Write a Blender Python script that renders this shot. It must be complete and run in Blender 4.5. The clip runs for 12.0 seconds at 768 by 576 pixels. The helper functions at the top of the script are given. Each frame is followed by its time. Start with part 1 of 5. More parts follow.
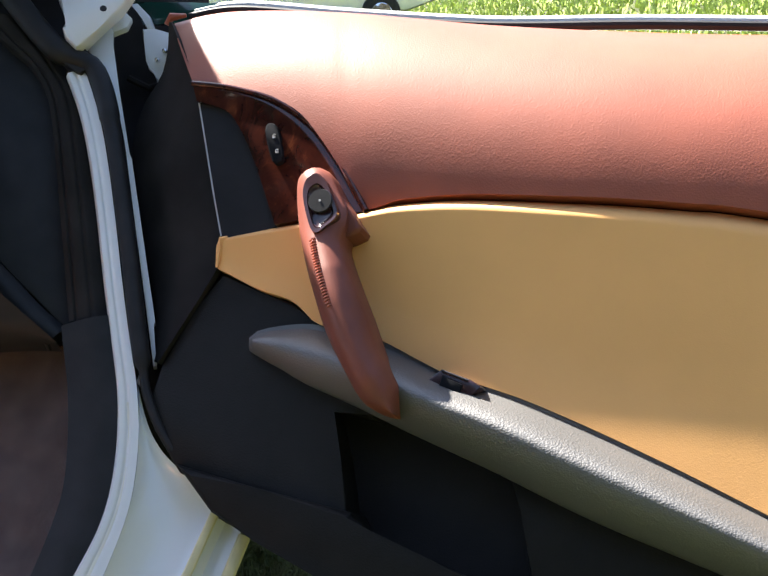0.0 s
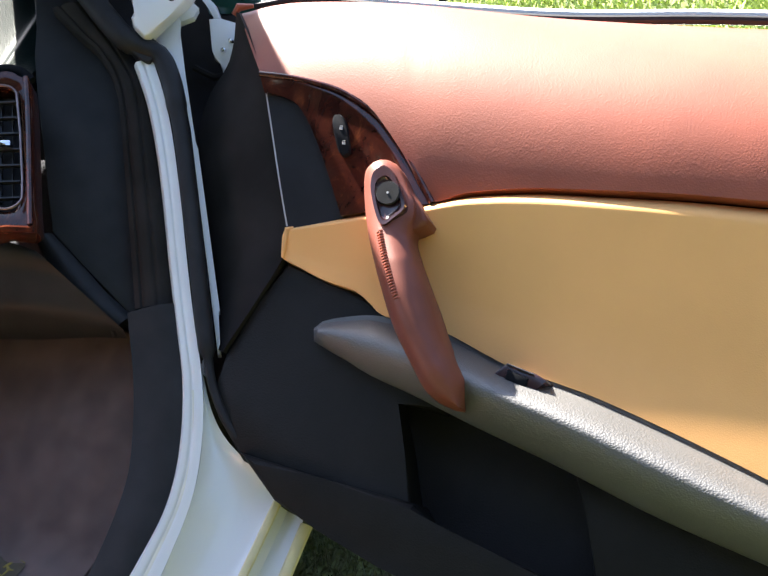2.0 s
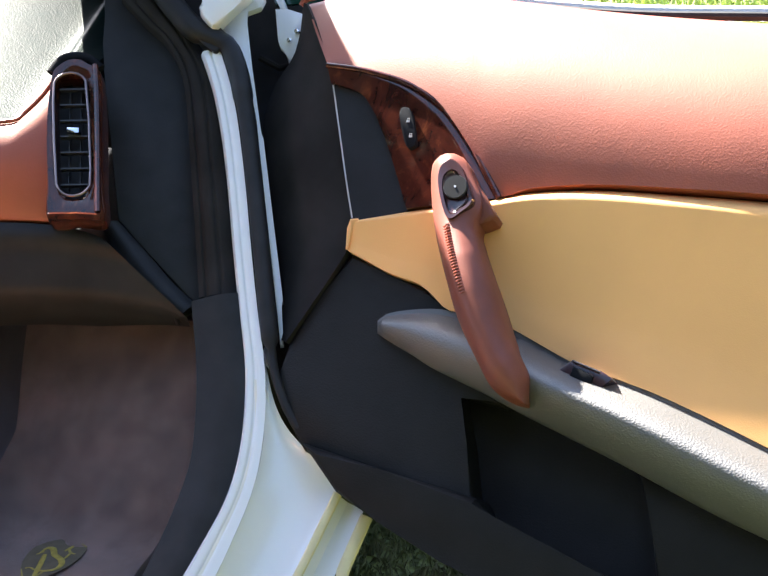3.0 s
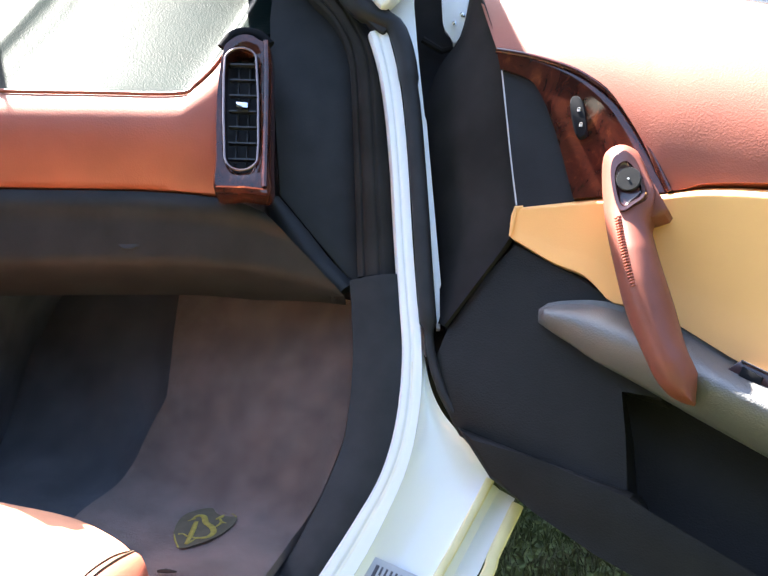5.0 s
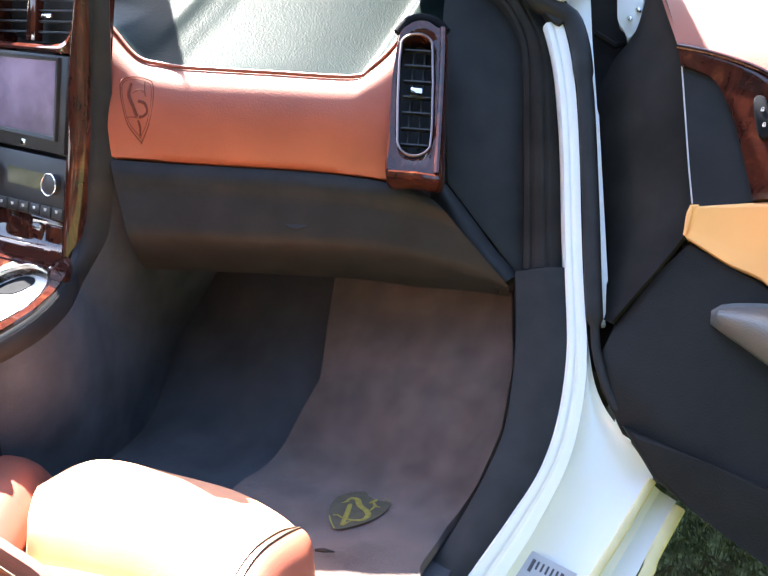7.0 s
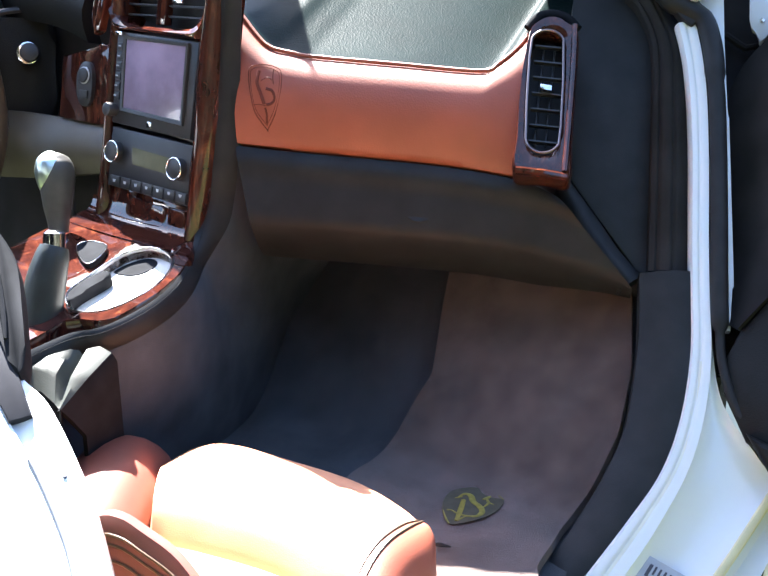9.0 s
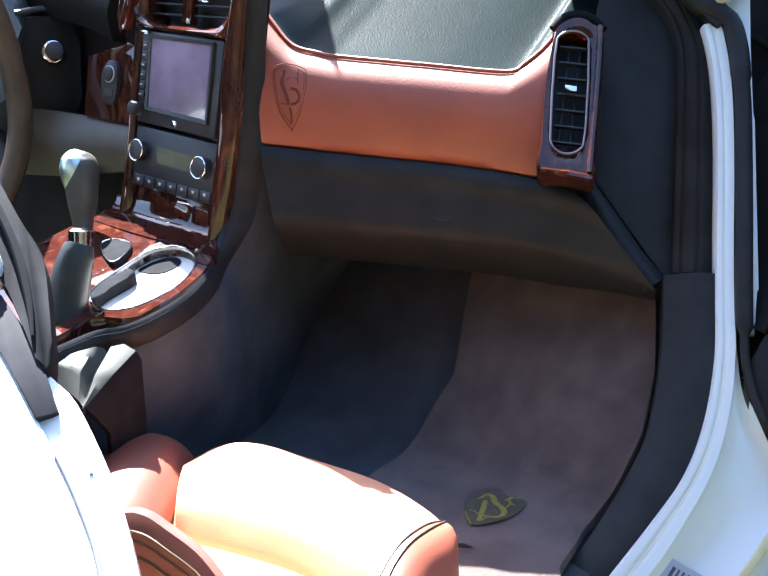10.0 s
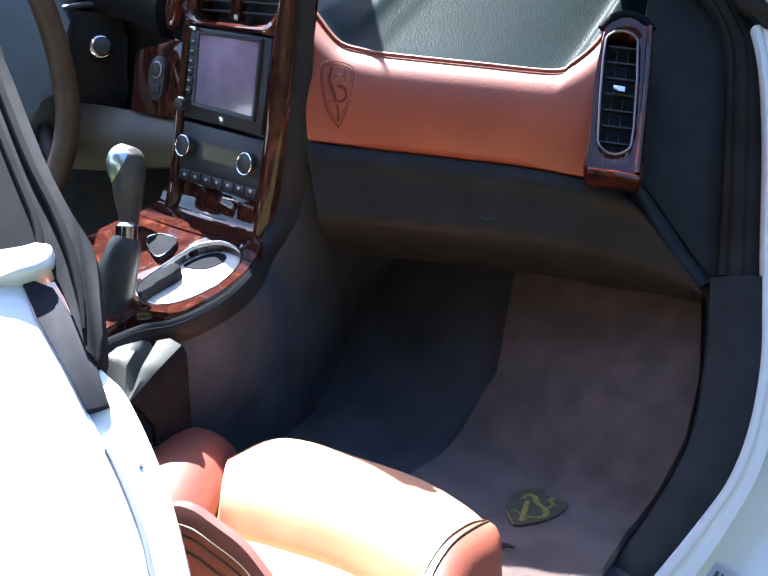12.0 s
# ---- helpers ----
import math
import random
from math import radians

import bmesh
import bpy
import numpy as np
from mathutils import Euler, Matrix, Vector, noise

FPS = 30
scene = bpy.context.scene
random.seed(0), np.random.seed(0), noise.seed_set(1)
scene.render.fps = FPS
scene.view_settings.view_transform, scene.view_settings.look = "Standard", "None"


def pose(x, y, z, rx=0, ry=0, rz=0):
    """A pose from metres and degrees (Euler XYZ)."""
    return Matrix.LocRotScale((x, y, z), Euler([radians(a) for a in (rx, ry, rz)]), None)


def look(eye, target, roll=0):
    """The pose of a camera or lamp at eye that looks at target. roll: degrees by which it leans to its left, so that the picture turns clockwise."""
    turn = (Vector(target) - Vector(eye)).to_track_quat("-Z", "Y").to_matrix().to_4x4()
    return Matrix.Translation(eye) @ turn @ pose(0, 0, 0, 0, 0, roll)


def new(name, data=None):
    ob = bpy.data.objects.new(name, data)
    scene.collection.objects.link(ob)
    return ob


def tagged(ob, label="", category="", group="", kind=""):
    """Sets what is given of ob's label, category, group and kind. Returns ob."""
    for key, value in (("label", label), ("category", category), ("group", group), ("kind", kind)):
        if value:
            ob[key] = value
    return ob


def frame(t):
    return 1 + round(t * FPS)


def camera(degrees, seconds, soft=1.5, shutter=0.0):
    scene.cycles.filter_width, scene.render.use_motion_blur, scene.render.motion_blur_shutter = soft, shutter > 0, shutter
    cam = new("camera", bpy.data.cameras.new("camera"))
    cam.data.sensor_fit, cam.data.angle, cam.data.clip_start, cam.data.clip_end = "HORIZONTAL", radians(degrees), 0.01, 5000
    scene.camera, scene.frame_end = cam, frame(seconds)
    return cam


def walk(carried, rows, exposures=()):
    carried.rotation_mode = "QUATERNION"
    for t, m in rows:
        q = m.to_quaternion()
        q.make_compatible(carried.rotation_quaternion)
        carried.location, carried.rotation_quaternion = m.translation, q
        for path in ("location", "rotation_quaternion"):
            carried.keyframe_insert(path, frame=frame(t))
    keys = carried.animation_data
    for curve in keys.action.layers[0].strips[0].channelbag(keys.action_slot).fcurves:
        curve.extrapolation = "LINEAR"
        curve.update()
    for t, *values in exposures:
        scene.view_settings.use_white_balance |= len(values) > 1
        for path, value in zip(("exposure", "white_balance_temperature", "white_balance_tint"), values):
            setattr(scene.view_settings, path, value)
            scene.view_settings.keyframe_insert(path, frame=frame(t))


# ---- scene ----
cam = camera(33.24, 12.0)
PATH = [
    (0, (1.3246, -0.7610, 0.9300), (0.4778, 0.9755, 0.4126), -4.97),
    (0.5, (1.3219, -0.7625, 0.9299), (0.4679, 0.9705, 0.4126), -4.94),
    (1, (1.3162, -0.7675, 0.9376), (0.4549, 0.9583, 0.4087), -4.84),
    (1.5, (1.3128, -0.7681, 0.9376), (0.4341, 0.9483, 0.4068), -4.77),
    (2, (1.3042, -0.7729, 0.9366), (0.4037, 0.9323, 0.4059), -4.57),
    (2.5, (1.2964, -0.7757, 0.9415), (0.3672, 0.9110, 0.4014), -4.37),
    (3, (1.2839, -0.7825, 0.9416), (0.3298, 0.8896, 0.3994), -3.95),
    (5, (1.2212, -0.8192, 0.9483), (0.1586, 0.7788, 0.3852), -2.11),
    (5.5, (1.2038, -0.8305, 0.9469), (0.1051, 0.7416, 0.3800), -1.54),
    (6, (1.1845, -0.8432, 0.9457), (0.0550, 0.7061, 0.3767), -0.96),
    (6.5, (1.1750, -0.8504, 0.9405), (0.0196, 0.6823, 0.3785), -0.66),
    (7, (1.1623, -0.8591, 0.9360), (-0.0174, 0.6566, 0.3784), -0.25),
    (9, (1.1167, -0.8925, 0.9364), (-0.1367, 0.5581, 0.3666), 1.21),
    (9.5, (1.1152, -0.8942, 0.9347), (-0.1516, 0.5453, 0.3667), 1.35),
    (10, (1.1129, -0.8967, 0.9361), (-0.1610, 0.5359, 0.3663), 1.39),
    (10.5, (1.1107, -0.8985, 0.9358), (-0.1741, 0.5234, 0.3636), 1.47),
    (11, (1.1095, -0.8998, 0.9357), (-0.1837, 0.5141, 0.3627), 1.57),
    (11.5, (1.1080, -0.9019, 0.9355), (-0.1951, 0.5042, 0.3655), 1.70),
    (12, (1.1049, -0.9047, 0.9354), (-0.2060, 0.4926, 0.3621), 1.77),
]
walk(cam, [(t, look(eye, target, roll)) for t, eye, target, roll in PATH],
     exposures=[(0, 2.62, 6750, 10), (3, 3.32, 6700, 10), (5, 3.92, 6700, 10), (7, 3.97, 6500, 10), (9, 3.62, 6150, 10), (12, 3.0, 5700, 10)])

# ---- light ----
SUN_AT = Vector((-0.585, 0.272, 0.764)).normalized()
world = bpy.data.worlds.new("sky")
scene.world = world
world.use_nodes = True
wn = world.node_tree.nodes
sky = wn.new("ShaderNodeTexSky")
sky.sky_type, sky.sun_disc = "NISHITA", False
sky.sun_elevation = math.asin(SUN_AT.z)
sky.sun_rotation = math.atan2(SUN_AT.x, SUN_AT.y)
wn["Background"].inputs[1].default_value = 0.072
world.node_tree.links.new(sky.outputs[0], wn["Background"].inputs[0])
sun = new("sun", bpy.data.lights.new("sun", "SUN"))
sun.data.energy, sun.data.angle, sun.data.color = 5.0, radians(0.6), (1.0, 0.95, 0.87)
sun.matrix_world = look(SUN_AT * 20, (0, 0, 0))


# ---- materials ----
def material(name, colour, rough=0.5, metal=0.0, coat=0.0, tone=0.12, scale=8.0, grain=0.0, grain_scale=900.0,
             spec=0.5, second=None, coat_rough=0.05, bump=0.15, sheen=0.0):
    """A principled surface with large blotches (tone), a fine relief (grain) and slightly uneven gloss."""
    m = bpy.data.materials.new(name)
    m.use_nodes = True
    nt = m.node_tree
    b = nt.nodes["Principled BSDF"]
    b.inputs["Roughness"].default_value, b.inputs["Metallic"].default_value = rough, metal
    b.inputs["Coat Weight"].default_value, b.inputs["Coat Roughness"].default_value = coat, coat_rough
    b.inputs["Specular IOR Level"].default_value, b.inputs["Sheen Weight"].default_value = spec, sheen
    tc = nt.nodes.new("ShaderNodeTexCoord")
    n1 = nt.nodes.new("ShaderNodeTexNoise")
    n1.inputs["Scale"].default_value, n1.inputs["Detail"].default_value = scale, 6
    nt.links.new(tc.outputs["Object"], n1.inputs["Vector"])
    ramp = nt.nodes.new("ShaderNodeValToRGB")
    c2 = second or [c * (1 - tone) for c in colour]
    ramp.color_ramp.elements[0].position, ramp.color_ramp.elements[1].position = 0.32, 0.68
    ramp.color_ramp.elements[0].color = (*c2, 1)
    ramp.color_ramp.elements[1].color = (*[min(1, c * (1 + tone * 0.5)) for c in colour], 1)
    nt.links.new(n1.outputs["Fac"], ramp.inputs["Fac"])
    nt.links.new(ramp.outputs["Color"], b.inputs["Base Color"])
    if grain:
        v = nt.nodes.new("ShaderNodeTexVoronoi")
        v.inputs["Scale"].default_value = grain_scale
        nt.links.new(tc.outputs["Object"], v.inputs["Vector"])
        n2 = nt.nodes.new("ShaderNodeTexNoise")
        n2.inputs["Scale"].default_value, n2.inputs["Detail"].default_value = grain_scale * 0.12, 4
        nt.links.new(tc.outputs["Object"], n2.inputs["Vector"])
        mix = nt.nodes.new("ShaderNodeMath")
        mix.operation = "ADD"
        nt.links.new(v.outputs["Distance"], mix.inputs[0])
        nt.links.new(n2.outputs["Fac"], mix.inputs[1])
        bp = nt.nodes.new("ShaderNodeBump")
        bp.inputs["Strength"].default_value, bp.inputs["Distance"].default_value = bump, grain
        nt.links.new(mix.outputs[0], bp.inputs["Height"])
        nt.links.new(bp.outputs["Normal"], b.inputs["Normal"])
    return m


LEATHER = material("terracotta_leather", (0.315, 0.082, 0.047), 0.48, tone=0.14, scale=14, grain=0.0009, grain_scale=560, spec=0.55, bump=0.12)
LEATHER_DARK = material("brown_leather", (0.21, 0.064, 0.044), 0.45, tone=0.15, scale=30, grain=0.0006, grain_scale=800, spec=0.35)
# Shaded copy of the terracotta leather, darkened to plum for the backrest bolster.
SHADED_LEATHER = material("shaded_terracotta_leather", (0.135, 0.054, 0.048), 0.5, tone=0.15, scale=30, grain=0.0006, grain_scale=800, spec=0.4)
TAN = material("tan_leather", (0.86, 0.455, 0.17), 0.55, tone=0.06, scale=9, grain=0.0005, grain_scale=800, spec=0.25)
BLACK = material("black_vinyl", (0.0105, 0.0102, 0.0105), 0.55, tone=0.25, scale=25, grain=0.0007, grain_scale=600, bump=0.3, spec=0.22)
SPEAKER = material("blue_black_cloth", (0.017, 0.0185, 0.0225), 0.8, tone=0.2, scale=25, grain=0.0006, grain_scale=900, spec=0.2)
DASH_TOP = material("black_dash_leather", (0.0036, 0.0092, 0.0092), 0.35, tone=0.25, scale=20, grain=0.001, grain_scale=520, bump=0.18, spec=0.021)
DASH_TOP.node_tree.nodes["Principled BSDF"].inputs["Specular Tint"].default_value = (0.68, 1.0, 1.0, 1)
ARM = material("black_grained_vinyl", (0.026, 0.0255, 0.0255), 0.60, tone=0.15, scale=30, grain=0.0014, grain_scale=560, bump=0.24, spec=1.0)
ARM.node_tree.nodes["Principled BSDF"].inputs["IOR"].default_value = 1.8
SOFT_BLACK = material("black_fleece", (0.026, 0.0242, 0.0245), 0.9, tone=0.3, scale=20, grain=0.0006, grain_scale=1500, spec=0.12)
RUBBER = material("black_rubber", (0.020, 0.020, 0.022), 0.55, tone=0.3, scale=40, grain=0.0004, grain_scale=900, spec=0.25)
PLASTIC = material("black_plastic", (0.028, 0.027, 0.030), 0.38, tone=0.2, scale=40)
PAINT = material("white_car_paint", (0.78, 0.80, 0.82), 0.28, coat=0.8, tone=0.04, scale=5)
PRIMER = material("yellowed_sealer", (0.74, 0.66, 0.40), 0.5, tone=0.12, scale=40)
IVORY = material("ivory_sealer", (0.77, 0.77, 0.70), 0.45, tone=0.08, scale=40)
MAT = material("brown_pile_mat", (0.158, 0.112, 0.098), 0.97, tone=0.36, scale=24, grain=0.003, grain_scale=1400, bump=0.7, spec=0.1, sheen=0.2)
CARPET = material("black_carpet", (0.074, 0.079, 0.092), 0.97, tone=0.3, scale=18, grain=0.003, grain_scale=1300, bump=0.7, spec=0.1, sheen=0.1)
CHROME = material("chrome", (0.85, 0.85, 0.87), 0.12, metal=1.0, tone=0.04)
GOLD = material("olive_gold_thread", (0.23, 0.19, 0.03), 0.7, tone=0.25, scale=200)
THREAD = material("grey_thread", (0.030, 0.031, 0.034), 0.9, tone=0.2, scale=300, spec=0.05)
CREAM = material("apricot_leather", (0.74, 0.325, 0.185), 0.5, tone=0.06, scale=12, grain=0.0005, grain_scale=800, spec=0.35)
# Mauve blotches paint a reflection into the colour of the dark, switched-off glass.
SCREEN = material("reflection_tinted_screen", (0.27, 0.21, 0.31), 0.16, tone=0.75, scale=11, coat=0.6)
LCD = material("grey_green_display", (0.10, 0.10, 0.055), 0.25, tone=0.2, scale=60)
LABEL = material("pale_label_film", (0.42, 0.44, 0.52), 0.35, tone=0.1, scale=60)
SEAM = material("seam_shade_grey", (0.13, 0.15, 0.20), 0.6, tone=0.1, scale=60)
TAPE = material("blue_grey_rubber", (0.022, 0.023, 0.031), 0.7, tone=0.2, scale=60, spec=0.1)
INK = material("dark_print", (0.06, 0.06, 0.09), 0.5)
BROWN_INK = material("embossed_leather", (0.155, 0.040, 0.026), 0.6, tone=0.2, scale=60, spec=0.2)
PALE = material("pale_print", (0.5, 0.5, 0.52), 0.5)


def wood_material():
    """Burl under thick lacquer: dark swirls, orange flecks between them."""
    m = material("burl_wood_lacquer", (0.12, 0.03, 0.015), 0.6, coat=1.0, coat_rough=0.03, spec=0.0)
    nt = m.node_tree
    b = nt.nodes["Principled BSDF"]
    b.inputs["Coat IOR"].default_value = 1.56
    tc = nt.nodes["Texture Coordinate"]
    w = nt.nodes.new("ShaderNodeTexNoise")
    w.inputs["Scale"].default_value, w.inputs["Distortion"].default_value = 34, 1.8
    w.inputs["Detail"].default_value, w.inputs["Roughness"].default_value = 9, 0.66
    run = nt.nodes.new("ShaderNodeMapping")
    run.inputs["Scale"].default_value = (1.0, 1.0, 0.4)
    nt.links.new(tc.outputs["Object"], run.inputs["Vector"])
    nt.links.new(run.outputs["Vector"], w.inputs["Vector"])
    r = nt.nodes.new("ShaderNodeValToRGB")
    r.color_ramp.elements[0].color = (0.026, 0.0075, 0.0062, 1)
    r.color_ramp.elements[1].color = (0.20, 0.058, 0.024, 1)
    r.color_ramp.elements[0].position, r.color_ramp.elements[1].position = 0.36, 0.82
    mid = r.color_ramp.elements.new(0.56)
    mid.color = (0.056, 0.0145, 0.0093, 1)
    nt.links.new(w.outputs["Fac"], r.inputs["Fac"])
    nt.links.new(r.outputs["Color"], b.inputs["Base Color"])
    return m


WOOD = wood_material()
BOOT = material("worn_black_leather", (0.042, 0.047, 0.040), 0.55, tone=0.2, scale=40, grain=0.0005, grain_scale=700, spec=0.4)
GLASS = material("green_glass_edge", (0.008, 0.045, 0.035), 0.1, tone=0.1, coat=0.5)
BAND = material("black_console_leather", (0.022, 0.023, 0.0255), 0.55, tone=0.25, scale=30, grain=0.0006, grain_scale=700, spec=0.2)
TUNNEL = material("black_tunnel_carpet", (0.080, 0.095, 0.120), 0.95, tone=0.3, scale=18, grain=0.002, grain_scale=1300, bump=0.5, spec=0.1)
SEAL = material("dull_black_rubber", (0.014, 0.015, 0.018), 0.8, tone=0.3, scale=40, grain=0.0003, grain_scale=900, spec=0.03)
GRIP = material("worn_black_grip", (0.070, 0.066, 0.060), 0.45, tone=0.25, scale=50, grain=0.0003, grain_scale=900, spec=0.4)
BRAKE = material("worn_grey_grip", (0.022, 0.028, 0.028), 0.42, tone=0.25, scale=50, grain=0.0003, grain_scale=900, spec=0.35)
CAP = material("pale_satin_metal", (0.66, 0.76, 0.74), 0.34, metal=1.0, tone=0.06)
HUB = material("smooth_black_hub", (0.065, 0.080, 0.080), 0.45, tone=0.2, scale=20, grain=0.0004, grain_scale=700, spec=0.6)
WINE = material("wine_brown_plastic", (0.042, 0.018, 0.021), 0.22, tone=0.15, scale=40, coat=0.5)


# ---- shaping helpers ----
class Plane:
    """A tilted working plane: a along it, b up it, d out of it."""

    def __init__(self, o, n):
        self.o, self.n = Vector(o), Vector(n).normalized()
        self.e1 = Vector((-self.n.y, self.n.x, 0)).normalized()
        self.e2 = self.n.cross(self.e1)

    def at(self, a, b, d=0.0):
        return self.o + a * self.e1 + b * self.e2 + d * self.n

    def many(self, ab, d=0.0):
        return [self.at(p[0], p[1], d + (p[2] if len(p) > 2 else 0.0)) for p in ab]


DOOR = Plane((0.612, 0.315, 0.809), (0.151, -0.851, 0.503))
PAD = Plane((0.285, 0.083, 0.75), (0.441, -0.694, 0.569))
JAMB = Plane((0.573, 0.196, 0.61), (0.491, -0.666, 0.561))
STACK = Plane((0.036, -0.03, 0.715), (0, -0.985, 0.17))
TOP = Plane((0.1, -0.1, 0.592), (0, -0.25, 0.97))


def curve(ps, n=6, closed=False):
    """Points of a smooth curve through ps (tuples or Vectors)."""
    ps = [Vector(p) for p in ps]
    k, out = len(ps), []
    last = k if closed else k - 1
    for i in range(last):
        if closed:
            p0, p1, p2, p3 = ps[i - 1], ps[i], ps[(i + 1) % k], ps[(i + 2) % k]
        else:
            p0, p1, p2, p3 = ps[max(i - 1, 0)], ps[i], ps[i + 1], ps[min(i + 2, k - 1)]
        for j in range(n):
            t = j / n
            out.append(0.5 * (2 * p1 + (p2 - p0) * t + (2 * p0 - 5 * p1 + 4 * p2 - p3) * t * t
                              + (3 * p1 - p0 - 3 * p2 + p3) * t ** 3))
    if not closed:
        out.append(ps[-1])
    return out


def even(ps, n):
    """ps laid anew as n points at even steps."""
    ps = [Vector(p) for p in ps]
    run = [0.0]
    for a, b in zip(ps, ps[1:]):
        run.append(run[-1] + (b - a).length)
    out, i = [], 0
    for k in range(n):
        s = run[-1] * k / (n - 1)
        while i < len(ps) - 2 and run[i + 1] < s:
            i += 1
        f = (s - run[i]) / max(run[i + 1] - run[i], 1e-9)
        out.append(ps[i].lerp(ps[i + 1], min(max(f, 0), 1)))
    return out


def part(name, bm, mat, parent=None, label="", smooth=True):
    bmesh.ops.recalc_face_normals(bm, faces=bm.faces)
    me = bpy.data.meshes.new(name)
    bm.to_mesh(me)
    bm.free()
    if smooth:
        me.shade_smooth()
        me.set_sharp_from_angle(angle=radians(38))
    me.materials.append(mat)
    ob = new(name, me)
    if parent is not None:
        ob.parent = parent
    if label:
        ob["label"] = label
    return ob


def thing(name, label, category, group="", kind=""):
    ob = new(name)
    ob.empty_display_size = 0.05
    return tagged(ob, label, category, group, kind)


def sheet(rows, back=None, closed=False):
    """A surface through rows of points; back: a vector by which its far side lies behind."""
    bm = bmesh.new()
    n = len(rows[0])
    front = [[bm.verts.new(p) for p in r] for r in rows]

    def skin(g, turn=False):
        for a, b in zip(g, g[1:]):
            for j in range(n if closed else n - 1):
                q = (a[j], a[(j + 1) % n], b[(j + 1) % n], b[j])
                bm.faces.new(q[::-1] if turn else q)

    skin(front)
    if back is not None:
        rear = [[bm.verts.new(v.co + Vector(back)) for v in r] for r in front]
        skin(rear, True)
        rim = lambda r: [r[0], r[-1]]  # noqa: E731
        for f, r in zip(rim(front), rim(rear)):
            for j in range(n if closed else n - 1):
                bm.faces.new((f[j], f[(j + 1) % n], r[(j + 1) % n], r[j]))
        if not closed:
            for j in (0, n - 1):
                for a, b, c, d in zip(front, front[1:], rear, rear[1:]):
                    bm.faces.new((a[j], b[j], d[j], c[j]))
    return bm


def slab(ring, n, thick, bevel=0.0, seg=2):
    """A plate with the outline ring, its far side thick behind along n, its edges rounded."""
    bm = bmesh.new()
    n = Vector(n)
    f = [bm.verts.new(p) for p in ring]
    r = [bm.verts.new(Vector(p) - n * thick) for p in ring]
    top = bm.faces.new(f)
    bm.faces.new(r[::-1])
    k = len(ring)
    for i in range(k):
        bm.faces.new((f[i], f[(i + 1) % k], r[(i + 1) % k], r[i]))
    if bevel:
        bmesh.ops.bevel(bm, geom=list(top.edges), offset=bevel, segments=seg, affect="EDGES", profile=0.5, clamp_overlap=True)
    return bm


def ring_plate(outer, inner, n, thick, bevel=0.0):
    """A frame between two outlines of the same count."""
    k = len(outer)
    n = Vector(n)
    rows = [[Vector(p) - n * thick for p in outer], [Vector(p) - n * bevel for p in outer],
            [Vector(p).lerp(Vector(q), 0.12) for p, q in zip(outer, inner)],
            [Vector(p).lerp(Vector(q), 0.86) for p, q in zip(outer, inner)],
            [Vector(q) - n * bevel for q in inner], [Vector(q) - n * thick for q in inner]]
    return sheet(rows, closed=True)


def tube(path, radius, seg=10, flat=1.0, up=(0, 0, 1), caps=True):
    """A round (or flattened) bar along path; radius: a number or one for each point; flat: its thickness along up."""
    bm = bmesh.new()
    path = [Vector(p) for p in path]
    k = len(path)
    rad = list(radius) if hasattr(radius, "__len__") else [radius] * k
    rings = []
    for i, p in enumerate(path):
        t = (path[min(i + 1, k - 1)] - path[max(i - 1, 0)]).normalized()
        side = t.cross(Vector(up)).normalized()
        over = side.cross(t).normalized()
        rings.append([bm.verts.new(p + side * math.cos(2 * math.pi * j / seg) * rad[i]
                                   + over * math.sin(2 * math.pi * j / seg) * rad[i] * flat) for j in range(seg)])
    for a, b in zip(rings, rings[1:]):
        for j in range(seg):
            bm.faces.new((a[j], a[(j + 1) % seg], b[(j + 1) % seg], b[j]))
    if caps:
        bm.faces.new(rings[0][::-1])
        bm.faces.new(rings[-1])
    return bm


def stitches(path, up, size=0.0016, gap=0.004):
    """A row of short stitches along path, as one mesh."""
    ps = even(path, max(3, int(sum((b - a).length for a, b in zip(path, path[1:])) / gap)))
    bm = bmesh.new()
    for a, b in zip(ps, ps[1:]):
        q = a.lerp(b, 0.62)
        t = (q - a).normalized()
        s = t.cross(Vector(up)).normalized() * size * 0.5
        o = Vector(up) * size * 0.5
        vs = [bm.verts.new(x) for x in (a - s, a + o, a + s, q - s, q + o, q + s)]
        for f in ((0, 1, 4, 3), (1, 2, 5, 4), (0, 3, 5, 2), (0, 2, 1), (3, 4, 5)):
            bm.faces.new([vs[i] for i in f])
    return bm


def disc(c, n, r, thick, seg=28, bevel=0.0):
    n = Vector(n).normalized()
    u = n.orthogonal().normalized()
    v = n.cross(u)
    return slab([Vector(c) + r * (math.cos(2 * math.pi * i / seg) * u + math.sin(2 * math.pi * i / seg) * v)
                 for i in range(seg)], n, thick, bevel)


def along(ps, n):
    """n points of ps at even steps of their first coordinate."""
    ps = curve(ps)
    xs, ys = [p[0] for p in ps], [p[1] for p in ps]
    return [Vector((x, float(np.interp(x, xs, ys)))) for x in np.linspace(xs[0], xs[-1], n)]


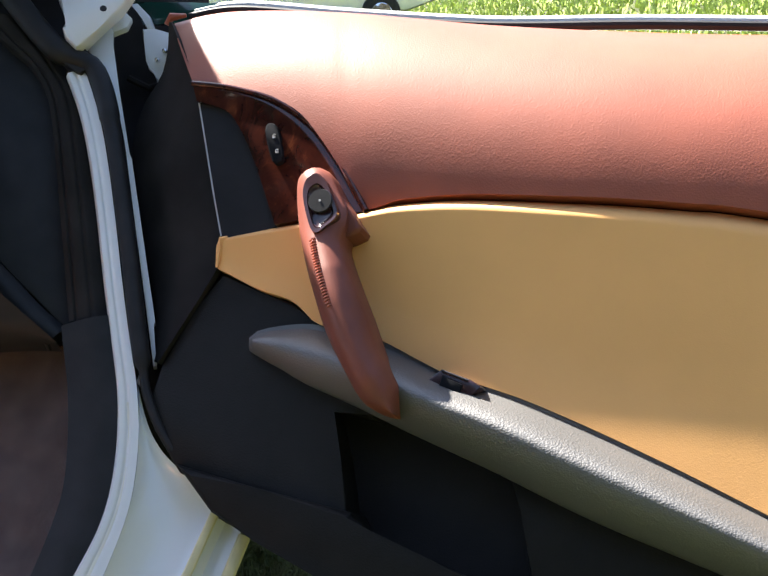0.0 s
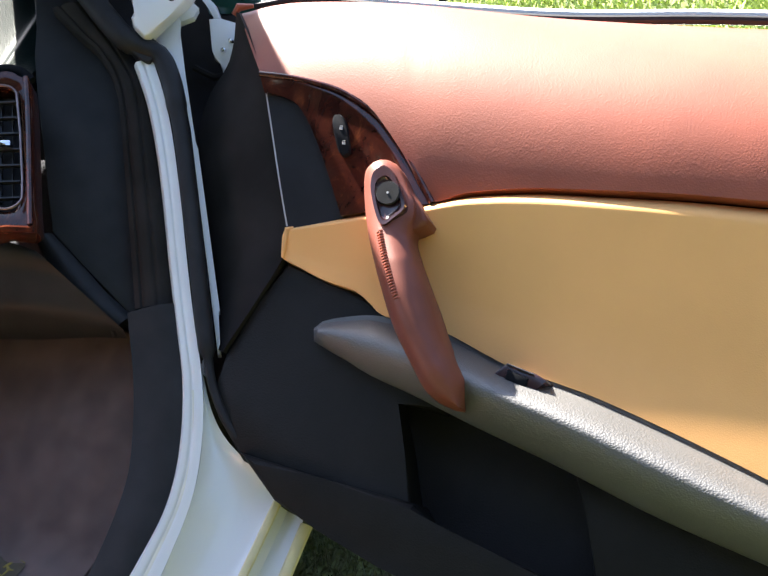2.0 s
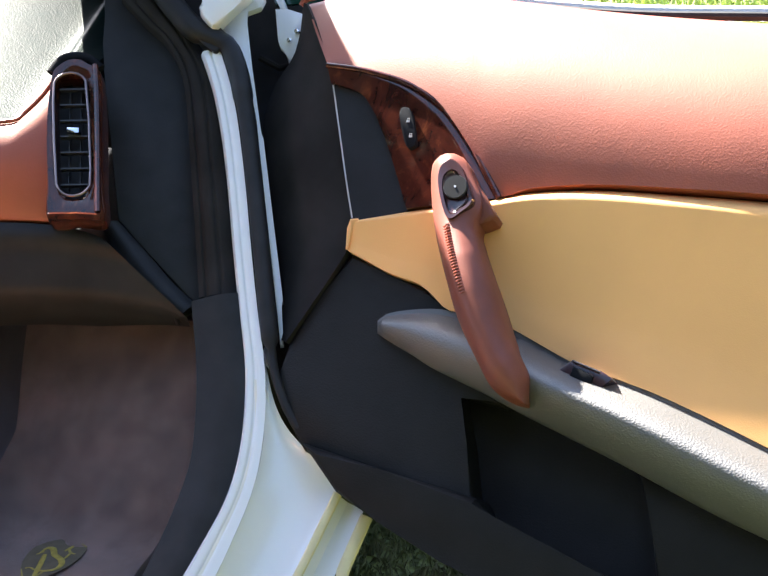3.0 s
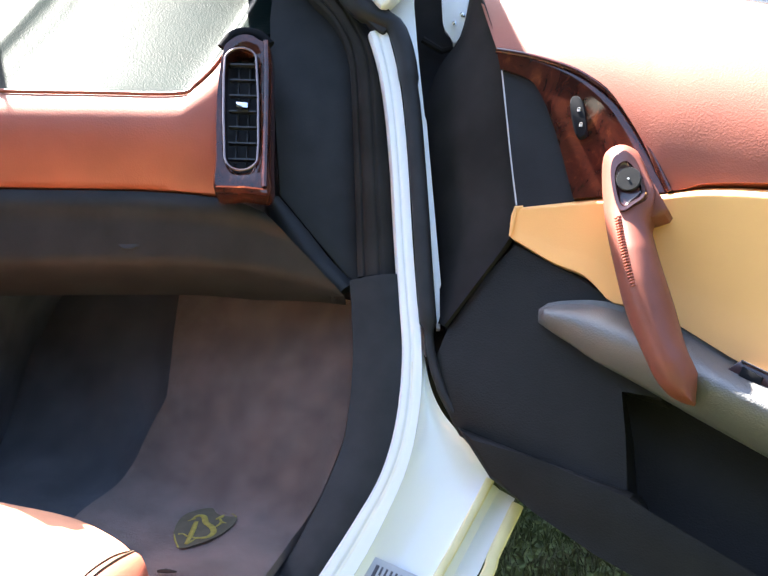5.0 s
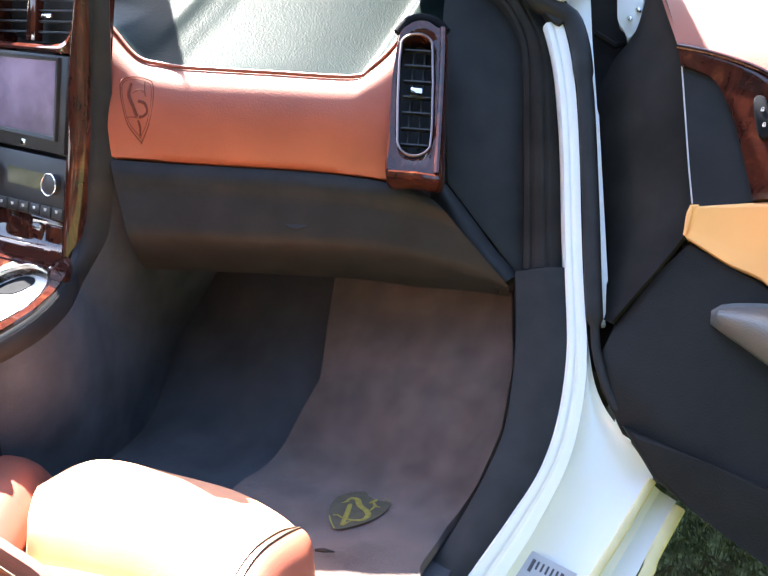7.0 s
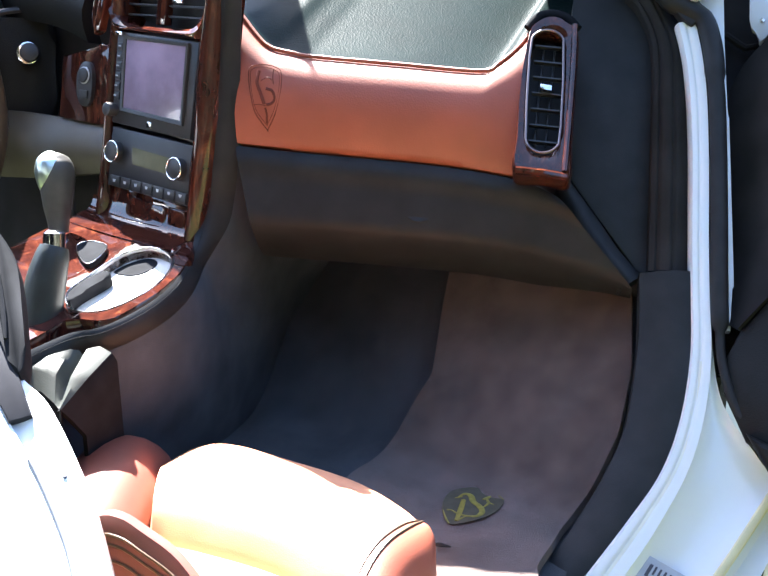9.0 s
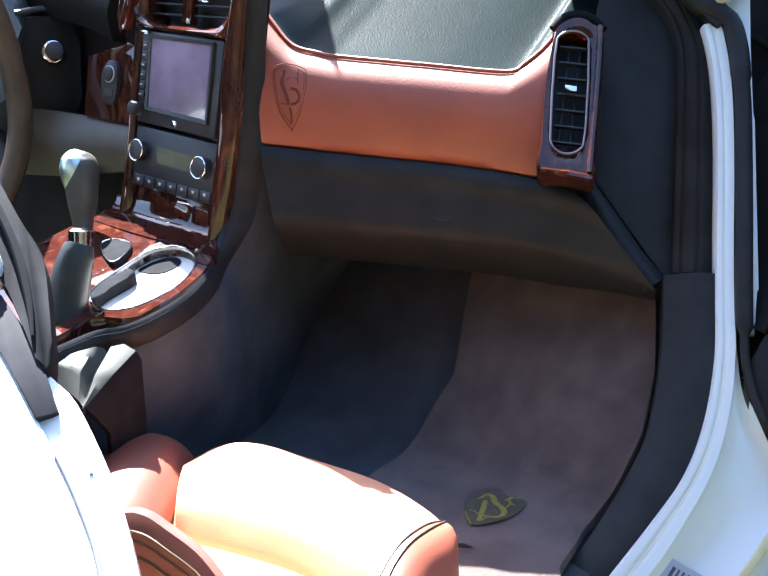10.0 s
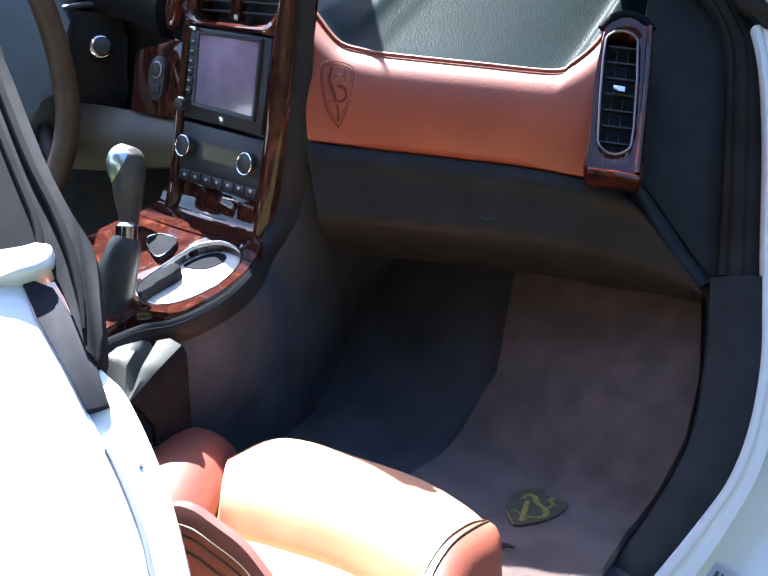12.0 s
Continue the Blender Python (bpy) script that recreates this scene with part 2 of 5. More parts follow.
def loft2(pl, top, low, profile, cols=48, rows=14, back=None, lay=None):
    """A padded face on plane pl between two edges (lists of (a, b)); profile(v, u) is how far it stands out."""
    t, l = (lay(top, cols), lay(low, cols)) if lay else (even(curve(top), cols), even(curve(low), cols))
    grid = []
    for i in range(rows):
        v = i / (rows - 1)
        row = []
        for j in range(cols):
            p = t[j].lerp(l[j], v)
            row.append(pl.at(p[0], p[1], profile(v, j / (cols - 1))))
        grid.append(row)
    return sheet(grid, back=None if back is None else -pl.n * back)


# ---- ground and distance ----
def lawn():
    rng = random.Random(4)
    bm = bmesh.new()
    bmesh.ops.create_grid(bm, x_segments=60, y_segments=60, size=150)
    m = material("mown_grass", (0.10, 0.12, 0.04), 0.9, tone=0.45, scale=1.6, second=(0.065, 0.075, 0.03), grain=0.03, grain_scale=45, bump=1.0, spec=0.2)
    ground = tagged(part("ground", bm, m), "sunlit mown lawn with yellow-green grass", "grass", kind="structure")
    blades = bmesh.new()
    for _ in range(20000):
        x, y = rng.uniform(0.0, 1.3), rng.uniform(0.2, 1.6)
        h, a, lean = rng.uniform(0.010, 0.028), rng.uniform(0, 6.28), rng.uniform(0.0, 0.022)
        w = Vector((math.cos(a), math.sin(a), 0)) * 0.0015
        p = Vector((x, y, 0))
        tip = p + Vector((math.cos(a + 1.6) * lean, math.sin(a + 1.6) * lean, h))
        vs = [blades.verts.new(q) for q in (p - w, p + w, (p + tip) / 2 + w * 0.8 + Vector((0, 0, 0.006)), tip, (p + tip) / 2 - w * 0.8 + Vector((0, 0, 0.006)))]
        blades.faces.new(vs)
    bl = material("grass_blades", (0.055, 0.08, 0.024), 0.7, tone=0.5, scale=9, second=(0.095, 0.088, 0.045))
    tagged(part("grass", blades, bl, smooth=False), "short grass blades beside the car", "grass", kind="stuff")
    far = bmesh.new()
    for _ in range(26000):
        d = rng.uniform(9, 30)
        ang = rng.uniform(-0.05, 0.62)
        p = Vector((1.32 - d * math.sin(ang), -0.76 + d * math.cos(ang), 0))
        h, a = rng.uniform(0.03, 0.075), rng.uniform(0, 3.14)
        w = Vector((math.cos(a), math.sin(a), 0)) * rng.uniform(0.012, 0.03)
        tip = p + Vector((rng.uniform(-0.03, 0.03), rng.uniform(-0.03, 0.03), h))
        far.faces.new([far.verts.new(q) for q in (p - w, p + w, tip + w * 0.3, tip - w * 0.5)])
    # Far paler than the near blades: full sun is painted into this colour.
    fl = material("sun_bleached_look_tufts", (0.42, 0.50, 0.13), 0.8, tone=0.4, scale=2.5, second=(0.25, 0.33, 0.07))
    tagged(part("grass_tufts", far, fl, smooth=False), "tufts of grass on the lawn, bright sun put into their pale colour", "grass", kind="stuff")


lawn()


def parked_car():
    c = thing("parked_car", "white parked car standing across the lawn", "car")
    eye, way = Vector((1.32, -0.76, 0)), Vector((-0.538, 0.8425, 0)).normalized()
    o = eye + way * 13
    side = Vector((way.y, -way.x, 0))
    prof = [(-2.1, 0.25), (2.0, 0.25), (2.15, 0.6), (2.0, 0.85), (1.3, 0.95), (0.7, 1.38), (-0.9, 1.4), (-1.6, 1.0), (-2.15, 0.9), (-2.2, 0.5)]
    part("body", slab([o + side * a + Vector((0, 0, b)) for a, b in curve(prof, 3, True)], -way, 1.7, 0.08), PAINT, c)
    for a in (-1.3, 1.71):
        part("wheel", disc(o + side * a + Vector((0, 0, 0.25)) - way * 0.03, -way, 0.2, 0.2, 24, 0.03), RUBBER, c)
        part("rim", disc(o + side * a + Vector((0, 0, 0.25)) - way * 0.045, -way, 0.11, 0.02, 24, 0.01), CHROME, c)
    return c


parked_car()


def unseen_hedge():
    """A belt of dark shrubs that closes the lawn behind the walk; unseen, added to darken reflections."""
    rng = random.Random(9)
    bm = bmesh.new()

    def tall(a):
        # The hump on one bearing is added to hide sky from the door wood.
        trees = 9 + 13 * math.exp(-((a + 0.1) / 0.5) ** 2) + 1.8 * math.sin(a * 7)
        low = 2.9 + 0.5 * math.sin(a * 9)
        k = min(1, max(0, (a - 0.12) / 0.16))
        return trees * (1 - k) + low * k + 0.5 * math.sin(a * 17)

    for i in range(14000):
        a = rng.uniform(-2.6, 1.0)
        r = 13 + rng.uniform(-1.2, 1.2)
        p = Vector((1.2 + r * math.sin(a + 3.6), -0.8 + r * math.cos(a + 3.6), rng.uniform(0, 1) ** 0.8 * tall(a)))
        s, u = rng.uniform(0.25, 0.6), rng.uniform(0, 6.28)
        t = rng.uniform(-0.9, 0.9)
        e1 = Vector((math.cos(u), math.sin(u), 0)) * s
        e2 = Vector((-math.sin(u) * math.sin(t), math.cos(u) * math.sin(t), math.cos(t))) * s
        bm.faces.new([bm.verts.new(p + x * e1 + y * e2) for x, y in ((-0.5, -1), (0.5, -0.8), (1, 0.1), (0.3, 1), (-0.7, 0.7), (-1, -0.2))])
    m = material("dark_foliage", (0.045, 0.045, 0.028), 0.7, tone=0.5, scale=1.5)
    tagged(part("unseen_hedge", bm, m, smooth=False), "unseen dark olive belt of foliage behind the lawn, added to darken reflections", "shrubs", kind="stuff")


unseen_hedge()


def spread(ps, n):
    """n (a, b) pairs along a smooth curve."""
    return [(p[0], p[1]) for p in even(curve([Vector((q[0], q[1], 0)) for q in ps]), n)]


# ---- the open door ----
def car_door():
    d = thing("passenger_door", "open car door trimmed in terracotta and tan leather with burl wood", "door")
    n = DOOR.n
    skin = [(-0.06, 0.10), (0.004, 0.116), (0.125, 0.099), (0.203, 0.088), (0.279, 0.076), (0.544, 0.055), (0.86, 0.03)]
    low = [(-0.075, -0.28), (0.0, -0.34), (0.085, -0.405), (0.161, -0.445), (0.35, -0.51), (0.6, -0.575), (0.86, -0.615)]
    part("outer_panel", loft2(DOOR, skin, low, lambda v, u: -0.09 - 0.05 * math.sin(math.pi * v), back=0.02), PAINT, d, "white painted outer skin")
    base = [(-0.034, 0.075), (0.0, 0.0), (0.045, -0.159), (0.042, -0.187), (-0.011, -0.277), (-0.018, -0.305), (-0.015, -0.337),
            (0.013, -0.368), (0.056, -0.411), (0.1, -0.435), (0.161, -0.464), (0.35, -0.53), (0.6, -0.6), (0.85, -0.64), (0.85, 0.02), (0.543, 0.03), (0.15, 0.07)]
    part("trim_base", slab(DOOR.many(base, -0.05), n, 0.03, 0.004), BLACK, d, "black trim backing")
    f = spread([(-0.034, 0.074), (0.001, 0.001), (0.022, -0.08), (0.043, -0.159), (0.04, -0.187), (-0.011, -0.277)], 30)
    b = spread([(-0.062, 0.097), (-0.066, 0.045), (-0.085, 0.006), (-0.09, -0.049), (-0.06, -0.175), (-0.041, -0.265)], 30)
    part("front_end", sheet([DOOR.many(f, -0.002), DOOR.many(f, -0.014)] + [[p.lerp(q, v) + n * 0.012 * math.sin(math.pi * v) for p, q in zip(DOOR.many(f, -0.014), DOOR.many(b, -0.06))] for v in (0.25, 0.5, 0.75, 1.0)]
                            + [DOOR.many(b, -0.1)]), SOFT_BLACK, d, "dusty black front end of the door")
    # upper pad, rolled over at its top
    top = [(-0.046, 0.088), (0.015, 0.097), (0.133, 0.090), (0.281, 0.070), (0.420, 0.056), (0.537, 0.045), (0.844, 0.020)]
    low = [(0.0, 0.002), (0.043, -0.004), (0.085, -0.019), (0.116, -0.038), (0.138, -0.064), (0.159, -0.094), (0.183, -0.133), (0.218, -0.127), (0.277, -0.125),
           (0.344, -0.129), (0.409, -0.134), (0.471, -0.141), (0.539, -0.151), (0.85, -0.215)]

    tall = [p.y - q.y for p, q in zip(along(top, 60), along(low, 60))]

    def roll(v, u):
        k = min(1, max(0, u) / 0.6)
        grow = k * k * (3 - 2 * k)
        down = v * float(np.interp(u, np.linspace(0, 1, 60), tall)) / 0.22
        return 0.021 + 0.015 * grow - (0.050 + 0.038 * grow) * max(0, 1 - down) ** 2.5 - 0.007 * (1 - v) ** 9 - (0.018 + 0.006 * grow) * down ** 1.9

    part("upper_pad", loft2(DOOR, top, low, roll, 110, 30, back=0.02, lay=along), LEATHER, d, "terracotta leather upper pad")
    part("pad_corner", tube([DOOR.at(-0.05, 0.082, -0.026), DOOR.at(-0.045, 0.090, -0.025), DOOR.at(-0.03, 0.092, -0.028)], [0.003, 0.0045, 0.002], 8), LEATHER, d)
    seal = [(-0.046, 0.112), (0.012, 0.116), (0.129, 0.098), (0.279, 0.078), (0.419, 0.069), (0.537, 0.059), (0.844, 0.032)]
    path = spread(seal, 60)
    part("window_seal", tube(DOOR.many(path, -0.070), 0.0045, 8), RUBBER, d, "black rubber window seal")
    part("belt_moulding", tube(DOOR.many([(a, b2 + 0.011) for a, b2 in path], -0.087), 0.0075, 8), PAINT, d, "pale painted belt moulding")
    part("window_glass", slab(DOOR.many([(-0.118, 0.141), (-0.056, 0.1355), (-0.006, 0.130), (-0.006, 0.112), (-0.106, 0.112)], -0.081), n, 0.004, 0.001), GLASS, d, "green-tinted edge of the lowered glass")
    # tan insert with a raised lip
    top = [(0.045, -0.157), (0.11, -0.146), (0.183, -0.135), (0.218, -0.129), (0.277, -0.127), (0.344, -0.131), (0.409, -0.136), (0.471, -0.143), (0.539, -0.153), (0.85, -0.217)]
    low = [(0.042, -0.187), (0.055, -0.193), (0.086, -0.208), (0.115, -0.217), (0.133, -0.231), (0.145, -0.241), (0.1689, -0.2439), (0.2017, -0.254),
           (0.2615, -0.284), (0.3056, -0.2984), (0.3485, -0.3133), (0.431, -0.3493), (0.5346, -0.3997), (0.85, -0.56)]

    def tuck(v, u):
        rise = 0.075 + 0.04 * math.exp(-u / 0.12)
        lip = 0.0145 * min(1, 0.25 + u * 3)
        out = lip * math.sin(math.pi / 2 * v / rise) if v < rise else lip * (1 - min(1, (v - rise) / (0.75 - rise))) ** 1.3
        return out

    part("insert", loft2(DOOR, top, low, tuck, 90, 60, back=0.015), TAN, d, "tan leather insert with a raised upper lip")
    # lacquered wood and the black panel before it
    outer = [(0.001, 0.0), (0.0301, -0.0045), (0.0562, -0.011), (0.0873, -0.022), (0.1185, -0.042), (0.1395, -0.063), (0.1607, -0.093), (0.186, -0.136)]
    inner = [(0.0075, -0.019), (0.0259, -0.0242), (0.0419, -0.0322), (0.0534, -0.0469), (0.0623, -0.0623), (0.0744, -0.0876), (0.0867, -0.1174), (0.0983, -0.147)]
    part("wood_trim", loft2(DOOR, outer, inner, lambda v, u: 0.0045 + 0.0025 * math.sin(math.pi / 2 * min(1, v * 7)), 40, 18, back=0.012), WOOD, d, "glossy burl wood trim")
    part("wood_edge", tube(DOOR.many(spread(outer, 40), 0.007), 0.0030, 10), WOOD, d)
    part("speaker_panel", loft2(DOOR, inner, [(0.008, -0.02), (0.015, -0.045), (0.022, -0.075), (0.03, -0.105), (0.036, -0.13), (0.045, -0.157), (0.098, -0.147)],
                                lambda v, u: 0.001, 24, 8, back=0.01), SPEAKER, d)
    part("panel_seam", tube(DOOR.many(spread([(0.007, -0.017), (0.018, -0.06), (0.032, -0.115), (0.043, -0.155)], 20), 0.001), 0.0008, 6), PALE, d, "pale edge of the panel")
    part("insert_tip", tube(DOOR.many([(0.050, -0.1575), (0.0445, -0.159), (0.0425, -0.166), (0.0415, -0.186)], 0.001), [0.0025, 0.0042, 0.0034, 0.0015], 8), TAN, d)
    # lower panel, pocket and armrest
    kick = [(0.044, -0.188), (0.086, -0.209), (0.115, -0.218), (0.133, -0.232), (0.148, -0.243), (0.2, -0.255), (0.24, -0.28), (0.2, -0.325), (0.159, -0.316), (0.172, -0.36), (0.186, -0.43),
            (0.12, -0.415), (0.018, -0.378), (-0.012, -0.338), (-0.017, -0.305), (-0.01, -0.277), (0.02, -0.225)]
    part("kick_panel", slab(DOOR.many(kick, -0.008), n, 0.04, 0.003), BLACK, d, "matt black lower panel")
    lip = [(0.018, -0.371), (0.1, -0.391), (0.188, -0.409), (0.2, -0.428), (0.3, -0.463), (0.5, -0.52), (0.85, -0.6), (0.85, -0.64), (0.6, -0.6), (0.35, -0.535), (0.161, -0.466), (0.1, -0.437), (0.056, -0.413)]
    part("pocket_lip", slab(DOOR.many(lip, 0.004), n, 0.05, 0.006, 3), BLACK, d, "black plastic lower edge of the map pocket")
    divide = [(0.318, -0.36), (0.336, -0.4), (0.345, -0.47), (0.6, -0.54), (0.85, -0.6), (0.85, -0.5), (0.55, -0.43), (0.42, -0.392)]
    part("pocket_panel", slab(DOOR.many(divide, -0.012), n, 0.03, 0.003), BLACK, d)
    up = [(0.078, -0.253), (0.083, -0.2475), (0.103, -0.2425), (0.136, -0.240), (0.17, -0.2465), (0.216, -0.2585), (0.2615, -0.280), (0.3056, -0.2945), (0.3485, -0.3095), (0.431, -0.3455), (0.5346, -0.396), (0.85, -0.556)]
    dn = [(0.079, -0.265), (0.094, -0.2735), (0.115, -0.284), (0.135, -0.295), (0.181, -0.314), (0.226, -0.3345), (0.2694, -0.353), (0.3118, -0.371), (0.393, -0.408), (0.47, -0.4375), (0.56, -0.472), (0.85, -0.59)]

    def swell(v, u):
        grow = 0.35 * math.sqrt(max(0.0, 1 - (1 - min(1, u / 0.03)) ** 2)) + 0.65 * min(1, max(0, u - 0.02) / 0.20)
        rise = min(1, max(0, (v - 0.10) / 0.44))
        return -0.003 + grow * (0.050 * math.sin(rise * math.pi / 2) - 0.030 * max(0, (v - 0.54) / 0.46) ** 1.8)

    part("armrest", loft2(DOOR, up, dn, swell, 80, 34, back=0.02), ARM, d, "grained black armrest in bright sun")
    # window switch set into the armrest
    sw = DOOR.many([(0.2529, -0.2985), (0.2674, -0.2865), (0.2922, -0.2949), (0.303, -0.3012), (0.2879, -0.3161), (0.2825, -0.3183)], 0.024)
    plate = part("switch_plate", slab(sw, n, 0.03, 0.002), WINE, d, "glossy wine-brown switch plate")
    part("switch", slab(DOOR.many([(0.269, -0.2925), (0.287, -0.3005), (0.284, -0.3095), (0.266, -0.3015)], 0.027), n, 0.01, 0.002), SEAL, plate)
    part("switch_guard", tube(DOOR.many([(0.268, -0.288), (0.292, -0.297)], 0.0255), 0.0011, 8), PLASTIC, plate)
    part("switch_rim", tube(DOOR.many([(0.258, -0.3035), (0.2835, -0.3155)], 0.0255), 0.0020, 8), CHROME, plate)
    # pull handle
    lf = [(0.1418, -0.0995), (0.132, -0.105), (0.1282, -0.1176), (0.1322, -0.1454), (0.1412, -0.1809), (0.157, -0.2257), (0.1706, -0.2606), (0.1882, -0.2926), (0.205, -0.319), (0.2205, -0.328), (0.2335, -0.331)]
    rt = [(0.1488, -0.0998), (0.1586, -0.1085), (0.1705, -0.130), (0.178, -0.145), (0.180, -0.158), (0.1772, -0.176), (0.1806, -0.1872), (0.190, -0.2095), (0.2054, -0.2445), (0.2182, -0.2766), (0.2337, -0.3018), (0.2363, -0.3101), (0.2345, -0.330)]

    def arch(v, u):
        stand = 0.030 + 0.016 * min(1, max(0, u) / 0.45) + 0.006 * math.sin(math.pi * min(1, max(0, u)))
        head = 0.026 * (1 - math.sqrt(max(0, 1 - (1 - min(1, u / 0.08)) ** 2)))
        k = min(1, max(0, (u - 0.28) / 0.3))
        return stand + (0.011 + 0.007 * k * k * (3 - 2 * k)) * (1 - abs(2 * v - 1) ** 2.4) - 0.010 * max(0, u - 0.85) / 0.15 - head

    grip = part("pull_handle", loft2(DOOR, lf, rt, arch, 70, 22, back=0.034), LEATHER_DARK, d, "stitched brown leather pull handle")
    wing = [(0.160, -0.122), (0.1715, -0.1305), (0.185, -0.1505), (0.1922, -0.1612), (0.190, -0.1655), (0.1805, -0.1694), (0.165, -0.174)]
    part("handle_wing", slab(DOOR.many(wing, 0.0370), n, 0.033, 0.005, 3), LEATHER_DARK, grip)
    tear = curve([(0.139, -0.1323), (0.14, -0.1208), (0.1455, -0.1142), (0.1523, -0.113), (0.1619, -0.1207), (0.1700, -0.1357), (0.1765, -0.1495), (0.1775, -0.1563), (0.1750, -0.1615), (0.1674, -0.1679), (0.1589, -0.1745), (0.1528, -0.172), (0.1476, -0.162), (0.142, -0.146)], 4, True)
    tear = [Vector((0.1575 + (p[0] - 0.1575) * 0.9, -0.1435 + (p[1] + 0.1435) * 0.94)) for p in tear]
    lean = lambda q: 0.0500 + 0.10 * (-0.11 - q)  # noqa: E731
    hole = [(0.1612 + (p[0] - 0.161) * 0.72, -0.1475 + (p[1] + 0.144) * 0.70) for p in tear]
    part("handle_bezel", ring_plate(DOOR.many([(p[0], p[1], lean(p[1])) for p in tear], 0.0040), DOOR.many([(p, q, lean(q)) for p, q in hole], 0.0036), n, 0.012, 0.002), WINE, grip, "glossy wine-brown handle bezel")
    rows = [DOOR.many([(0.1615 + (a - 0.1615) * s, -0.147 + (q + 0.147) * s, lean(-0.147 + (q + 0.147) * s)) for a, q in hole], dd) for s, dd in ((1, 0.0036), (0.9, 0.0018), (0.7, 0.0010), (0.05, 0.0008))]
    part("bezel_well", sheet(rows, closed=True), WINE, grip)
    btn = part("door_button", disc(DOOR.at(0.1590, -0.1425, 0.0590), n, 0.0104, 0.014, 40, 0.0016), RUBBER, grip, "round black door release button", smooth=False)
    part("button_ring", tube([DOOR.at(0.1590 + 0.0106 * math.cos(i * math.pi / 14), -0.1425 + 0.0106 * math.sin(i * math.pi / 14), 0.0572) for i in range(29)], 0.0005, 6, caps=False), PLASTIC, btn)
    part("button_mark", disc(DOOR.at(0.1590, -0.1425, 0.0594), n, 0.0011, 0.0008, 10), PALE, btn)
    st = spread([(0.154, -0.178), (0.160, -0.196), (0.166, -0.212), (0.1717, -0.2267), (0.179, -0.243)], 26)
    for a, b2 in st[:-1]:
        top = arch(0.36, (-0.1 - b2) / 0.235)
        part("stitch", tube([DOOR.at(a - 0.0026, b2 - 0.0012, top - 0.0006), DOOR.at(a, b2, top + 0.0012), DOOR.at(a + 0.0026, b2 + 0.0012, top - 0.0002)], 0.0009, 5), LEATHER, grip)
    # lock switch in the wood
    lk = curve([(0.0835, -0.0525), (0.0903, -0.0481), (0.0965, -0.0559), (0.1028, -0.0808), (0.102, -0.0875), (0.0961, -0.0893), (0.0904, -0.0793)], 5, True)
    ls = part("lock_switch", slab(DOOR.many([(p[0], p[1]) for p in lk], 0.014), n, 0.012, 0.002), SEAL, d, "black lock switch with two padlock marks")
    for a, b2 in ((0.0935, -0.062), (0.0975, -0.077)):
        part("padlock_mark", slab(DOOR.many([(a - 0.0015, b2 - 0.002), (a + 0.0015, b2 - 0.002), (a + 0.0015, b2), (a - 0.0015, b2)], 0.0146), n, 0.0006), PALE, ls)
        part("padlock_bow", tube(DOOR.many([(a - 0.001, b2), (a - 0.001, b2 + 0.0016), (a + 0.001, b2 + 0.0016), (a + 0.001, b2)], 0.0145), 0.0004, 5), PALE, ls)
    # hinge bracket at the front end
    plate = [(-0.101, 0.102), (-0.087, 0.102), (-0.067, 0.095), (-0.067, 0.055), (-0.071, 0.046), (-0.077, 0.039), (-0.08, 0.05), (-0.088, 0.054), (-0.092, 0.064)]
    h = part("hinge_bracket", slab(DOOR.many(plate, -0.07), n, 0.008, 0.0015), PAINT, d, "white painted hinge bracket")
    for a, b2 in ((-0.078, 0.063), (-0.0705, 0.073)):
        part("bolt", disc(DOOR.at(a, b2, -0.066), n, 0.0028, 0.005, 12, 0.0006), CHROME, h)
    part("hinge_arm", slab(DOOR.many([(-0.119, 0.133), (-0.11, 0.133), (-0.096, 0.119), (-0.088, 0.102), (-0.095, 0.102), (-0.101, 0.114)], -0.07), n, 0.008, 0.001), PAINT, d)
    return d


car_door()


